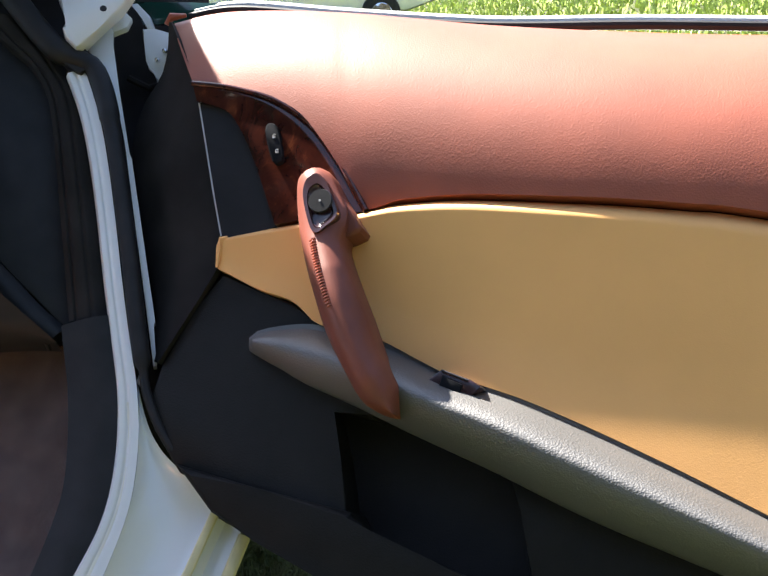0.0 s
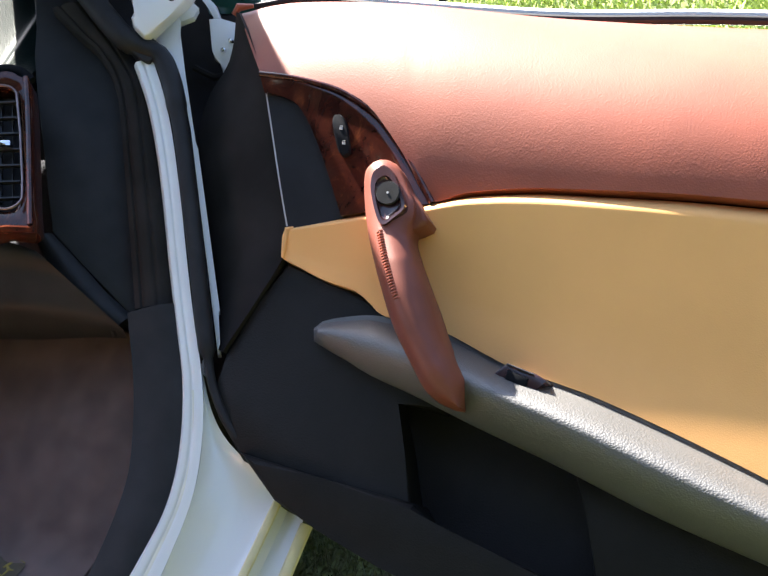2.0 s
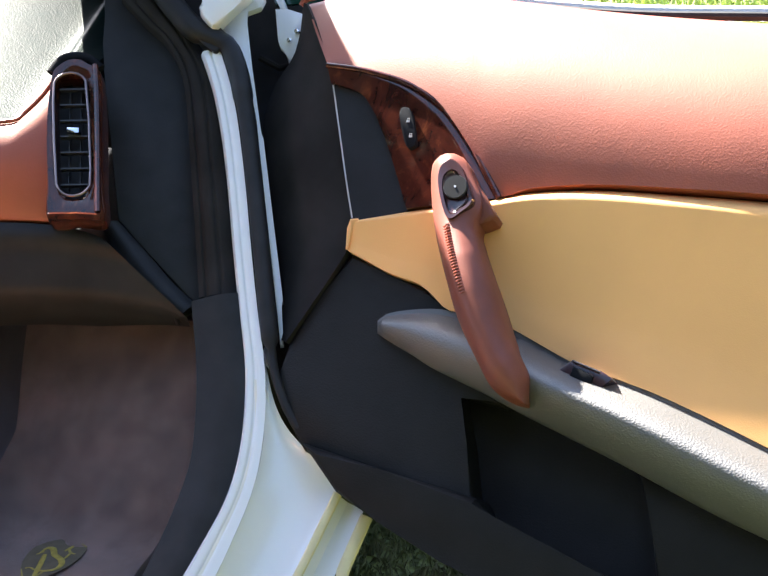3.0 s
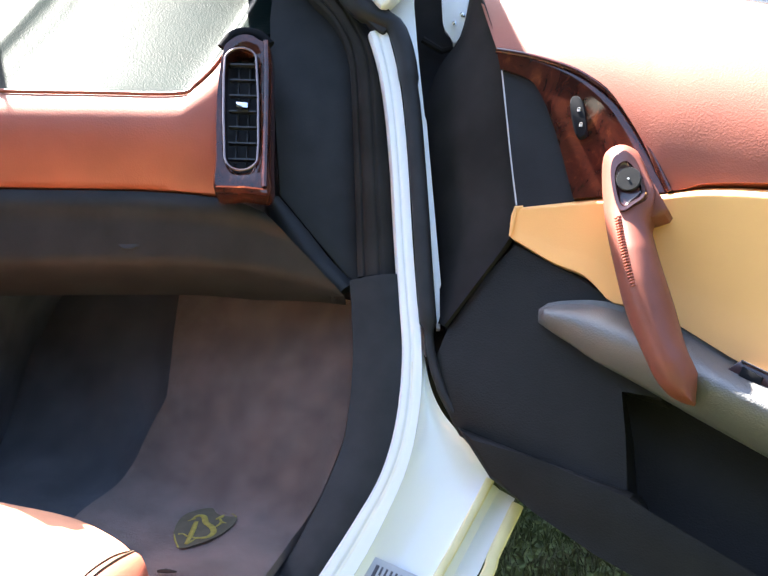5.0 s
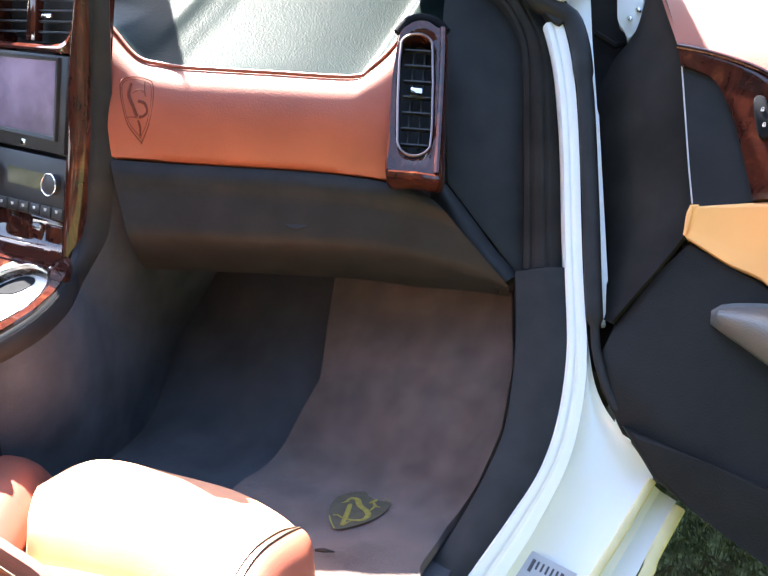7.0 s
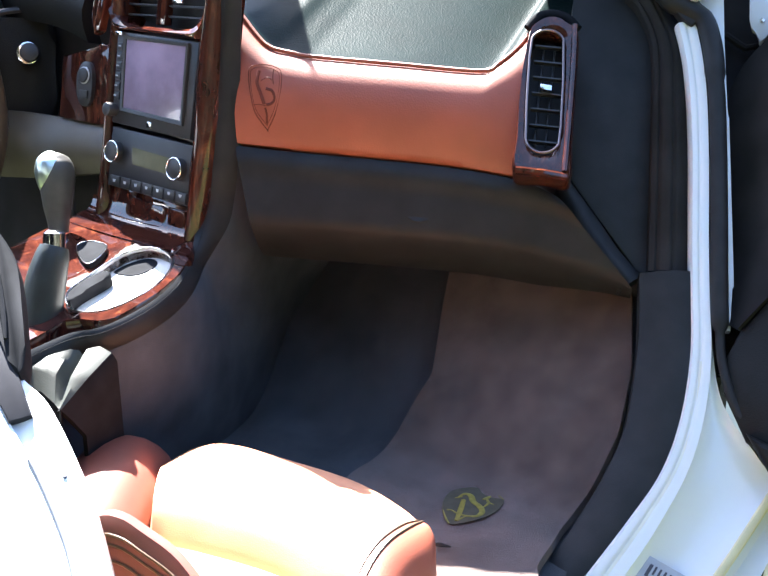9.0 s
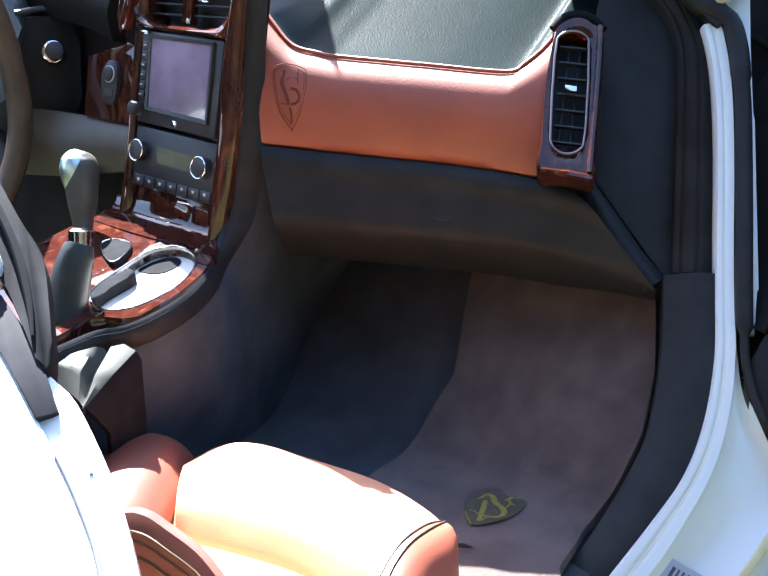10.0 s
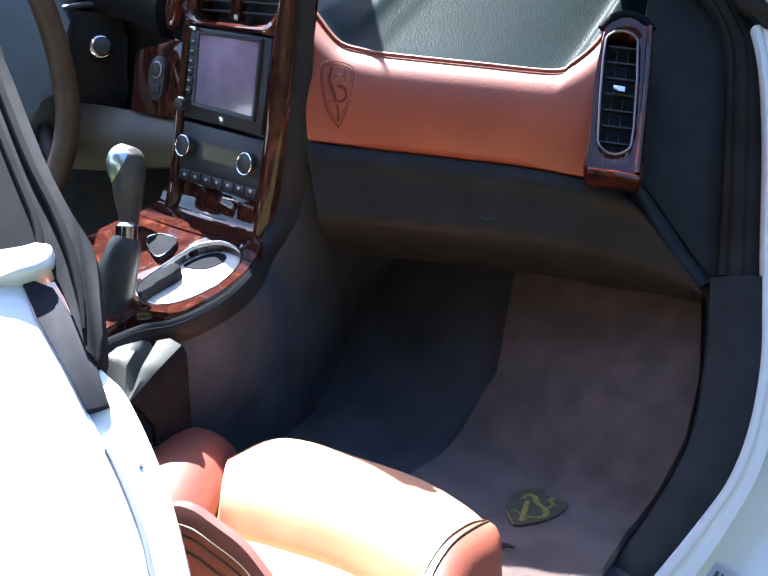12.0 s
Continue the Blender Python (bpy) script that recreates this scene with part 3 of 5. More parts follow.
# ---- body: jamb, sill, quarter ----
def car_body():
    c = thing("car_shell", "white car shell round the open doorway with black weatherstrips", "car")
    n = JAMB.n
    left = [(-0.022, 0.262), (-0.014, 0.221), (-0.01, 0.171), (-0.009, 0.112), (-0.01, 0.034), (-0.01, -0.026), (-0.011, -0.085), (-0.021, -0.146), (-0.039, -0.196),
            (-0.068, -0.24), (-0.104, -0.289), (-0.2, -0.42)]
    right = [(-0.003, 0.266), (0.004, 0.226), (0.008, 0.181), (0.009, 0.111), (0.008, 0.033), (0.008, -0.027), (0.009, -0.076), (0.004, -0.13), (-0.01, -0.185),
             (-0.035, -0.235), (-0.07, -0.29), (-0.165, -0.42)]

    def ribs(v, u):
        return 0.003 - 0.0014 * math.exp(-((v - 0.52) / 0.09) ** 2) - 0.006 * max(0, 0.12 - v) / 0.12

    part("jamb_flange", loft2(JAMB, left, right, ribs, 70, 31, back=0.012), PAINT, c, "white painted jamb flange with pressed ribs")
    flare = [(0.009, -0.06), (0.014, -0.11), (0.023, -0.138), (0.036, -0.158), (0.052, -0.181), (0.064, -0.207), (0.028, -0.262), (0.004, -0.298), (-0.08, -0.42)]
    ridge = [(0.008, -0.06), (0.004, -0.13), (-0.01, -0.185), (-0.035, -0.235), (-0.07, -0.29), (-0.165, -0.42)]
    part("sill", loft2(JAMB, ridge, flare, lambda v, u: 0.001 - 0.010 * math.sin(math.pi * v) ** 0.8, 60, 16, back=0.03), PAINT, c, "white painted sill")
    part("sill_bead", tube(JAMB.many(spread([(0.0, -0.09), (-0.005, -0.14), (-0.022, -0.19), (-0.048, -0.235), (-0.085, -0.29), (-0.18, -0.42)], 40), 0.001), 0.0028, 8, 0.5, n), IVORY, c, "ivory sealer bead")
    step = spread([(0.064, -0.206), (0.028, -0.262), (0.005, -0.296), (-0.078, -0.42)], 30)
    step2 = spread([(0.086, -0.224), (0.055, -0.275), (0.041, -0.298), (-0.04, -0.42)], 30)
    part("sill_step", sheet([JAMB.many(step, -0.002), JAMB.many(step, -0.008), JAMB.many([(0.6 * p[0] + 0.4 * q[0], 0.6 * p[1] + 0.4 * q[1]) for p, q in zip(step, step2)], -0.014), JAMB.many(step2, -0.006)], back=-n * 0.03), PAINT, c)
    part("sill_sealer", tube(JAMB.many(step, 0.0), 0.0042, 8, 0.7, n), PRIMER, c, "yellowed sealer bead")
    part("sill_edge", tube(JAMB.many(spread([(0.088, -0.23), (0.06, -0.277), (0.05, -0.298), (-0.032, -0.42)], 30), -0.004), 0.006, 8, 0.7, n), PRIMER, c, "yellowed outer sill edge")
    # weatherstrips
    strip = [(-0.1, 0.42), (-0.081, 0.385), (-0.061, 0.347), (-0.044, 0.315), (-0.026, 0.288), (-0.008, 0.276), (0.006, 0.266), (0.0135, 0.238), (0.0165, 0.199), (0.018, 0.156), (0.018, 0.066), (0.017, -0.01), (0.017, -0.055), (0.018, -0.089), (0.028, -0.128), (0.045, -0.158)]
    sp = spread(strip, 80)
    rad = [0.013 if b > 0.28 else 0.0105 if b > 0.2 else 0.0085 if b > -0.06 else 0.0045 for a, b in sp]
    part("door_weatherstrip", tube(JAMB.many(sp, 0.004), rad, 12, 0.9, n), RUBBER, c, "black rubber door weatherstrip")
    part("strip_flap", slab(JAMB.many(curve([(-0.04, 0.31), (-0.022, 0.272), (-0.012, 0.262), (-0.006, 0.258), (0.0, 0.266), (0.005, 0.28), (-0.02, 0.3)], 4, True), 0.008), n, 0.012, 0.003), RUBBER, c)
    w2 = [(0.004, 0.306), (0.029, 0.324), (0.031, 0.314), (0.029, 0.301), (0.029, 0.248), (0.03, 0.174), (0.0325, 0.166), (0.034, -0.011), (0.0315, -0.012), (0.03, -0.055), (0.0265, -0.055), (0.027, 0.1), (0.0275, 0.186), (0.025, 0.228), (0.018, 0.267), (0.003, 0.294)]
    part("hinge_pillar_edge", slab(JAMB.many(w2, -0.012), n, 0.01, 0.0008), PAINT, c, "white painted edge of the hinge pillar")
    ap = [(-0.02, 0.345), (-0.012, 0.314), (-0.019, 0.306), (-0.017, 0.295), (-0.008, 0.282), (-0.002, 0.283), (0.016, 0.3), (0.043, 0.323), (0.06, 0.345)]
    a = part("pillar_plate", slab(JAMB.many(ap, 0.02), n, 0.02, 0.003), PAINT, c, "white painted pillar plate")
    part("plate_hole", disc(JAMB.at(0.024, 0.323, 0.0203), n, 0.0036, 0.004, 14), RUBBER, a)
    part("hinge_gusset", slab(JAMB.many([(0.029, 0.328), (0.04, 0.348), (0.052, 0.331), (0.046, 0.321), (0.031, 0.316)], -0.016), n, 0.01, 0.001), PAINT, c)
    part("hinge_recess", slab(JAMB.many([(0.02, 0.42), (0.14, 0.42), (0.14, 0.1), (0.075, -0.08), (0.02, -0.08)], -0.075), n, 0.02), SOFT_BLACK, c, "dark hinge recess")
    part("pillar_filler", slab(JAMB.many([(-0.07, 0.25), (0.02, 0.25), (0.02, 0.42), (-0.07, 0.42)], -0.05), n, 0.02), SOFT_BLACK, c)
    part("check_strap", tube(JAMB.many([(0.04, 0.285), (0.06, 0.27), (0.08, 0.275), (0.1, 0.26)], -0.06), 0.004, 8), SOFT_BLACK, c)
    # trim along the inside of the jamb
    pl = [(-0.1, 0.345), (-0.076, 0.311), (-0.056, 0.285), (-0.043, 0.242), (-0.043, 0.159), (-0.047, 0.002)]
    pr = [(-0.05, 0.345), (-0.033, 0.307), (-0.021, 0.27), (-0.009, 0.236), (-0.007, 0.156), (-0.007, 0.0)]
    part("pillar_trim", loft2(JAMB, pl, pr, lambda v, u: -0.014 + 0.008 * math.sin(math.pi * v) - 0.003 * math.exp(-((v - 0.18) / 0.04) ** 2) - 0.0025 * math.exp(-((v - 0.55) / 0.05) ** 2), 40, 34, back=0.02), SOFT_BLACK, c, "black pillar trim")
    sl = [(-0.055, 0.0), (-0.056, -0.073), (-0.066, -0.145), (-0.081, -0.186), (-0.108, -0.236), (-0.144, -0.292), (-0.24, -0.43)]
    sr = [(-0.008, -0.001), (-0.008, -0.08), (-0.018, -0.146), (-0.036, -0.196), (-0.065, -0.24), (-0.1, -0.289), (-0.195, -0.42)]
    part("sill_trim", loft2(JAMB, sl, sr, lambda v, u: -0.016 + 0.016 * math.sin(math.pi * v * 0.6), 50, 14, back=0.02), BAND, c, "smooth black sill trim")
    lab = part("sill_label", slab(JAMB.many([(-0.048, -0.269), (-0.007, -0.29), (-0.02, -0.315), (-0.063, -0.294)], -0.0035), n, 0.0012), LABEL, c, "pale label with unreadable bars")
    for i in range(7):
        u = 0.16 + i * 0.1
        p, q = Vector((-0.048, -0.269)).lerp(Vector((-0.007, -0.29)), u), Vector((-0.063, -0.294)).lerp(Vector((-0.02, -0.315)), u)
        s, e = p.lerp(q, 0.2), p.lerp(q, 0.62 if i in (0, 6) else 0.48)
        part("label_bar", tube([JAMB.at(s.x, s.y, -0.0034), JAMB.at(e.x, e.y, -0.0034)], 0.0016 if i in (0, 6) else 0.001, 6, 0.3, n), INK, lab)
    # rear quarter beside the seat
    Q = Plane((0.436, -0.451, 0.611), (0.35, -0.45, 0.82))
    main = spread([(-0.2, 0.09), (-0.117, 0.096), (-0.104, 0.1), (-0.092, 0.105), (-0.07, 0.069), (-0.041, 0.032), (-0.014, -0.006), (0.015, -0.046), (0.041, -0.089), (0.053, -0.116), (0.064, -0.142), (0.1, -0.26)], 40)
    inward = [(-0.3 + 0.2 * i / 39, 0.06 - 0.36 * i / 39) for i in range(40)]
    part("quarter_panel", sheet([[Q.at(p[0] * (1 - v) + q[0] * v, p[1] * (1 - v) + q[1] * v, 0.003 + 0.03 * v ** 0.7) for p, q in zip(main, inward)] for v in (0, 0.06, 0.15, 0.3, 0.6, 1.0)], back=-Q.n * 0.03), PAINT, c, "white quarter panel in full sun")
    fl = spread([(-0.03, 0.05), (-0.021, 0.037), (-0.006, 0.024), (0.006, 0.013), (0.028, -0.019), (0.052, -0.061), (0.075, -0.114), (0.084, -0.14), (0.12, -0.26)], 40)
    mn = spread([(-0.035, 0.028), (-0.014, -0.006), (0.015, -0.046), (0.041, -0.089), (0.053, -0.116), (0.064, -0.142), (0.1, -0.26)], 40)
    part("latch_flange", sheet([[Q.at(p[0] * (1 - v) + q[0] * v, p[1] * (1 - v) + q[1] * v, -0.002 + 0.004 * math.sin(math.pi * v)) for p, q in zip(mn, fl)] for v in (0, 0.2, 0.5, 0.8, 1.0)] + [Q.many(fl, -0.02)]), PAINT, c, "white painted latch flange")
    # Dark tube laid along the crease to paint its shade line.
    part("quarter_seam", tube(Q.many(mn[9:], 0.0042), 0.0021, 8), SEAM, c, "blue-grey tube that paints the shaded crease between quarter and flange")
    part("flange_dot", disc(Q.at(0.030, -0.043, 0.003), Q.n, 0.0013, 0.003, 10), INK, c)
    gy = [(-0.091, 0.103), (-0.068, 0.067), (-0.039, 0.029), (-0.014, -0.007), (-0.007, -0.004), (0.0, -0.001), (-0.019, 0.035), (-0.042, 0.068), (-0.063, 0.093)]
    part("tape_strip", slab(Q.many(gy, 0.006), Q.n, 0.005, 0.001), TAPE, c, "blue-grey rubber corner seal")
    bk = [(-0.198, 0.363), (-0.17, 0.332), (-0.105, 0.22), (-0.069, 0.165), (-0.046, 0.135), (-0.037, 0.117), (-0.026, 0.083), (-0.014, 0.041), (-0.019, 0.031), (-0.041, 0.067), (-0.069, 0.109), (-0.095, 0.118), (-0.25, 0.11), (-0.3, 0.3)]
    part("rear_weatherstrip", slab(Q.many(curve(bk, 3, True), 0.008), Q.n, 0.02, 0.004), SEAL, c, "thick black rubber rear weatherstrip")
    part("strip_ridge", tube(Q.many(spread([(-0.19, 0.345), (-0.115, 0.215), (-0.08, 0.162), (-0.058, 0.125), (-0.04, 0.085), (-0.03, 0.055)], 24), 0.011), [0.0035] * 20 + [0.003, 0.0025, 0.002, 0.0012], 8), SEAL, c)
    part("strip_fold", tube(Q.many(spread([(-0.18, 0.30), (-0.12, 0.20), (-0.09, 0.15), (-0.078, 0.12)], 20), 0.01), 0.003, 8), SEAL, c)
    part("latch_cover", slab(Q.many(curve([(-0.2, 0.1), (-0.106, 0.114), (-0.075, 0.125), (-0.067, 0.116), (-0.069, 0.104), (-0.099, 0.09), (-0.2, 0.07)], 3, True), 0.018), Q.n, 0.02, 0.004, 3), PAINT, c, "white moulded latch cover")
    # Hidden block for the wing, added to shade the grass and stop lawn light.
    part("front_wing_blocker", slab([Vector((-0.9, 0.45, 0.74)), Vector((0.36, 0.45, 0.74)), Vector((0.36, 1.7, 0.7)), Vector((-0.9, 1.7, 0.7))], (0, 0, 1), 0.55, 0.05, 3), PAINT, c, "unseen white block in the front wing's place, added to shade the grass")
    # Unseen slab in the windscreen pillar's place, added to shade door front and armrest.
    part("door_shade_slab", slab(DOOR.many([(-0.394, 0.2), (-0.120, 0.2), (-0.282, 0.5), (-0.45, 0.5)], 0.17), DOOR.n, 0.29, 0.01), BLACK, c)
    deck = [(-0.74, -0.72), (-0.3, -0.66), (0.12, -0.68), (0.22, -0.80), (0.22, -1.0), (0.15, -1.7), (-0.74, -1.7)]
    part("rear_deck", slab([Vector((p[0], p[1], 0.80)) for p in curve(deck, 3, True)], (0, 0, 1), 0.06, 0.03, 3), PAINT, c, "white rear deck behind the seats")
    part("rear_bulkhead", slab([Vector((-0.72, -0.78, 0.35)), Vector((0.14, -0.78, 0.35)), Vector((0.14, -0.78, 0.745)), Vector((-0.72, -0.78, 0.745))], (0, 1, 0), 0.03, 0.004), SOFT_BLACK, c, "black bulkhead behind the seats")
    # Unseen black sheet, added to keep green lawn light off the knee panel.
    part("driver_side_blocker", slab([Vector((-0.75, -1.0, 0.25)), Vector((-0.75, 0.5, 0.25)), Vector((-0.75, 0.5, 0.77)), Vector((-0.75, -1.0, 0.77))], (1, 0, 0), 0.04), BLACK, c)
    # unseen slab above the dash, added up the sun's ray to shade its left
    a, b = Vector((0.194, 0.059, 0.786)), Vector((-0.055, 0.30, 0.82))
    up, run = SUN_AT * 0.5, (b - a).normalized()
    part("dash_shade_slab", slab([a - run * 0.02 + up, b + run * 0.4 + up, b + run * 0.4 + up + Vector((-0.6, 0, 0)), a - run * 0.02 + up + Vector((-0.6, -0.08, 0))], (0, 0, 1), 0.015, 0.004), BLACK, c)
    return c


car_body()


# ---- dashboard ----
VENT_RING = material("smoked_chrome", (0.26, 0.20, 0.19), 0.3, metal=1.0, tone=0.1)


def dashboard():
    d = thing("dashboard", "black dashboard with a terracotta leather passenger pad", "dashboard")
    n = PAD.n
    top = [(-0.178, 0.1), (-0.167, 0.086), (-0.14, 0.057), (-0.111, 0.049), (-0.09, 0.046), (0.0, 0.041), (0.081, 0.037), (0.098, 0.046), (0.117, 0.066), (0.13, 0.087)]
    low = [(-0.162, -0.044), (-0.133, -0.045), (-0.102, -0.047), (-0.027, -0.051), (0.048, -0.055), (0.121, -0.064)]

    def plump(v, u):
        return 0.018 * math.sin(math.pi * v) ** 0.7 - 0.004 * (1 - v) ** 8 - 0.022 * v

    pad = part("passenger_pad", loft2(PAD, top, low, plump, 70, 24, back=0.03), LEATHER, d, "terracotta leather pad with an embossed crest")
    lip = spread(top, 60)
    part("pad_piping", tube(PAD.many(lip, 0.0), 0.0022, 8), LEATHER, pad)
    part("pad_stitching", stitches(PAD.many(spread([(0.083, 0.034), (0.099, 0.042), (0.118, 0.061), (0.128, 0.078)], 20), 0.0015), n, 0.0010, 0.0045), LEATHER, pad)
    lift = lambda b: plump(min(1, max(0, (0.062 - b) / 0.107)), 0) + 0.0011  # noqa: E731
    crest = curve([(-0.151, 0.0261), (-0.1388, 0.030), (-0.1229, 0.0263), (-0.1179, 0.0193), (-0.1174, 0.0), (-0.1218, -0.0193), (-0.1289, -0.033), (-0.1299, -0.033), (-0.1421, -0.0193), (-0.1481, -0.0015), (-0.1515, 0.0149)], 5, True)
    mid = Vector((-0.1345, 0.003, 0))
    for f, r in ((1.0, 0.0005), (0.88, 0.0003)):
        ring = [(mid.x + (p[0] - mid.x) * f, mid.y + (p[1] - mid.y) * f) for p in crest]
        part("crest_outline", tube([PAD.at(a, b, lift(b)) for a, b in ring + ring[:1]], r, 6), BROWN_INK, pad, "dark embossed shield")
    for line, w in (([(-0.1413, 0.0227), (-0.1424, 0.0154), (-0.1419, 0.0082), (-0.1375, -0.001), (-0.1336, -0.0107)], 0.0016),
                    ([(-0.1326, 0.0042), (-0.1258, 0.0024), (-0.1228, -0.0046), (-0.1262, -0.0097), (-0.131, -0.0111)], 0.0017),
                    ([(-0.1322, -0.0139), (-0.1302, -0.0209), (-0.1302, -0.0279)], 0.0010), ([(-0.1441, -0.0117), (-0.1382, -0.0109), (-0.1319, -0.0122)], 0.0005),
                    ([(-0.1268, 0.0245), (-0.1266, 0.0161), (-0.1252, 0.009)], 0.0005), ([(-0.1385, 0.012), (-0.132, 0.016), (-0.127, 0.013)], 0.0004)):
        part("crest_stroke", tube([PAD.at(p[0], p[1], lift(p[1]) - 0.0004) for p in curve([Vector((*q, 0)) for q in line], 5)], w, 6, 0.4, n), BROWN_INK, pad)
    for i in range(7):
        a, b = 0.0635 + 0.0038 * i, -0.0318 - 0.0003 * i
        part("embossed_bar", slab(PAD.many([(a, b + 0.0012), (a + 0.0026, b + 0.0011), (a + 0.0026, b - 0.0012), (a, b - 0.0012)], lift(b) - 0.0008), n, 0.001), BROWN_INK, pad)
    # outboard vent
    vent = curve([(0.1285, 0.082), (0.1345, 0.0885), (0.1444, 0.0944), (0.1566, 0.0938), (0.1653, 0.0874), (0.174, 0.081), (0.1765, 0.06), (0.1765, 0.0), (0.176, -0.045), (0.175, -0.079), (0.15, -0.077), (0.1215, -0.075), (0.1212, -0.0383), (0.1214, 0.0093), (0.1234, 0.0472), (0.126, 0.0721)], 4, True)
    oval = []
    for p in vent:
        ang = math.atan2((p[1] - 0.011) / 1.55, p[0] - 0.1465)
        r = 0.0172
        cx, cy = 0.1465 + r * math.cos(ang), 0.011 + 0.049 * (1 if math.sin(ang) > 0 else -1) * min(1, abs(math.sin(ang)) * 3) + r * math.sin(ang)
        oval.append((cx + (cy - 0.011) * -0.02, cy))
    rim = PAD.many([(p[0], p[1]) for p in vent], 0.016)
    hole = PAD.many(oval, 0.012)
    steps = ((0, -0.03), (0, -0.010), (0.05, -0.004), (0.14, -0.001), (0.45, 0.0), (0.8, 0.0005), (0.93, -0.001), (1.0, -0.005), (1.0, -0.03))
    v = part("side_vent", sheet([[p.lerp(q, f) + n * dd for p, q in zip(rim, hole)] for f, dd in steps], closed=True), WOOD, d, "glossy burl wood air vent")
    part("vent_seal", tube(PAD.many(spread([(0.125, 0.084), (0.135, 0.097), (0.149, 0.101), (0.164, 0.096), (0.174, 0.085)], 24), 0.004), 0.005, 10, 1.0, n), SEAL, v)
    part("vent_ring", tube(PAD.many(oval + oval[:1], 0.0145), 0.0014, 10, caps=False), VENT_RING, v, "thin bright ring")
    part("vent_well", slab(PAD.many(oval, -0.012), n, 0.006), RUBBER, v)
    for i in range(7):
        b = 0.064 - i * 0.0172
        part("vent_slat", tube([PAD.at(0.1335, b + 0.001, 0.002), PAD.at(0.1625, b - 0.001, 0.002)], 0.0016, 6, 2.4, n), PLASTIC, v)
    for a in (0.142, 0.153):
        part("vent_vane", tube([PAD.at(a, 0.07, -0.006), PAD.at(a - 0.003, -0.04, -0.006)], 0.001, 6, 3, n), PLASTIC, v)
    part("vent_tab", slab(PAD.many([(0.141, 0.020), (0.153, 0.0185), (0.153, 0.0125), (0.141, 0.014)], 0.012), n, 0.012, 0.0015), CHROME, v, "bright vent thumb tab")
    part("vent_foot", tube([PAD.at(0.124, -0.075, 0.017), PAD.at(0.15, -0.0775, 0.019), PAD.at(0.173, -0.080, 0.017)], 0.0035, 8), WOOD, v)
    part("vent_edge", tube(PAD.many(spread([(0.171, 0.082), (0.172, 0.04), (0.1715, -0.02), (0.1705, -0.075)], 20), 0.018), 0.003, 8), WOOD, v)
    # top of the dash, rising to the windscreen
    far = PAD.many(spread([(-0.27, 0.15), (-0.22, 0.123), (-0.178, 0.1), (-0.167, 0.086), (-0.14, 0.057), (-0.111, 0.049), (-0.09, 0.046), (0.0, 0.041), (0.081, 0.037), (0.098, 0.046), (0.117, 0.066), (0.13, 0.085), (0.143, 0.088)], 80), -0.003)
    drop = [max(0.0, (p - PAD.o).dot(PAD.e2) - 0.052 + 0.05 * (p - PAD.o).dot(PAD.e1)) for p in far]
    rows = [[p + Vector((-0.03, 0.10, 0.012)) * v + Vector((-0.2, 0.62, 0.32)) * v * v - Vector((0, 0, 0.6)) * k * min(1, v / 0.3) for p, k in zip(far, drop)] for v in (0, 0.04, 0.08, 0.12, 0.16, 0.2, 0.25, 0.3, 0.36, 0.44, 0.55, 0.7)]
    part("dash_top", sheet(rows, back=(0, 0, -0.02)), DASH_TOP, d, "grained black dash top in bright sun")
    part("driver_dash_top", slab([Vector((-0.75, 0.08, 0.81)), Vector((0.115, 0.08, 0.81)), Vector((0.0, 0.85, 0.93)), Vector((-0.75, 0.85, 0.93))], (0, 0, 1), 0.03, 0.005), DASH_TOP, d, "black dash top before the driver")
    # Unseen sheet behind the toe board, added to stop sun leaking onto the mat.
    part("firewall_blocker", slab([Vector((-0.75, 0.42, 0.15)), Vector((0.5, 0.42, 0.15)), Vector((0.5, 0.42, 0.8)), Vector((-0.75, 0.42, 0.8))], (0, -1, 0), 0.02), SOFT_BLACK, d)
    # glovebox and lower trim
    g = [(-0.164, -0.046), (-0.104, -0.05), (0.048, -0.058), (0.128, -0.069), (0.165, -0.084)]
    low2 = [(-0.14, -0.133), (-0.098, -0.134), (-0.046, -0.135), (0.024, -0.137), (0.102, -0.141), (0.199, -0.155), (0.242, -0.165)]

    def under(v, u):
        return -0.024 + 0.004 * math.sin(math.pi * min(1, v * 3)) - 0.026 * v ** 1.3 - 0.03 * (max(0, v - 0.8) / 0.2) ** 2 * min(1, (1 - u) / 0.25)

    gb = part("glovebox", loft2(PAD, g, low2, under, 50, 16, back=0.03), BAND, d, "black glovebox lid")
    part("glovebox_catch", slab(PAD.many(curve([(0.0175, -0.1072), (0.0281, -0.104), (0.0407, -0.1068), (0.0362, -0.1118), (0.0239, -0.1115)], 4, True), -0.0385), n, 0.006, 0.001), BAND, gb, "small black catch")
    side = [(-0.124, 0.262), (-0.121, 0.099), (-0.094, 0.061), (-0.057, 0.008), (-0.046, 0.0), (-0.03, 0.01), (-0.03, 0.25), (-0.045, 0.3), (-0.075, 0.36), (-0.10, 0.41), (-0.119, 0.39), (-0.1195, 0.33), (-0.1235, 0.30)]
    part("side_panel", slab(JAMB.many(side, -0.03), JAMB.n, 0.22, 0.003), BAND, d, "black side panel of the dash")
    dl = [(-0.137, 0.092), (-0.12, 0.051), (-0.095, 0.013), (-0.071, -0.013)]
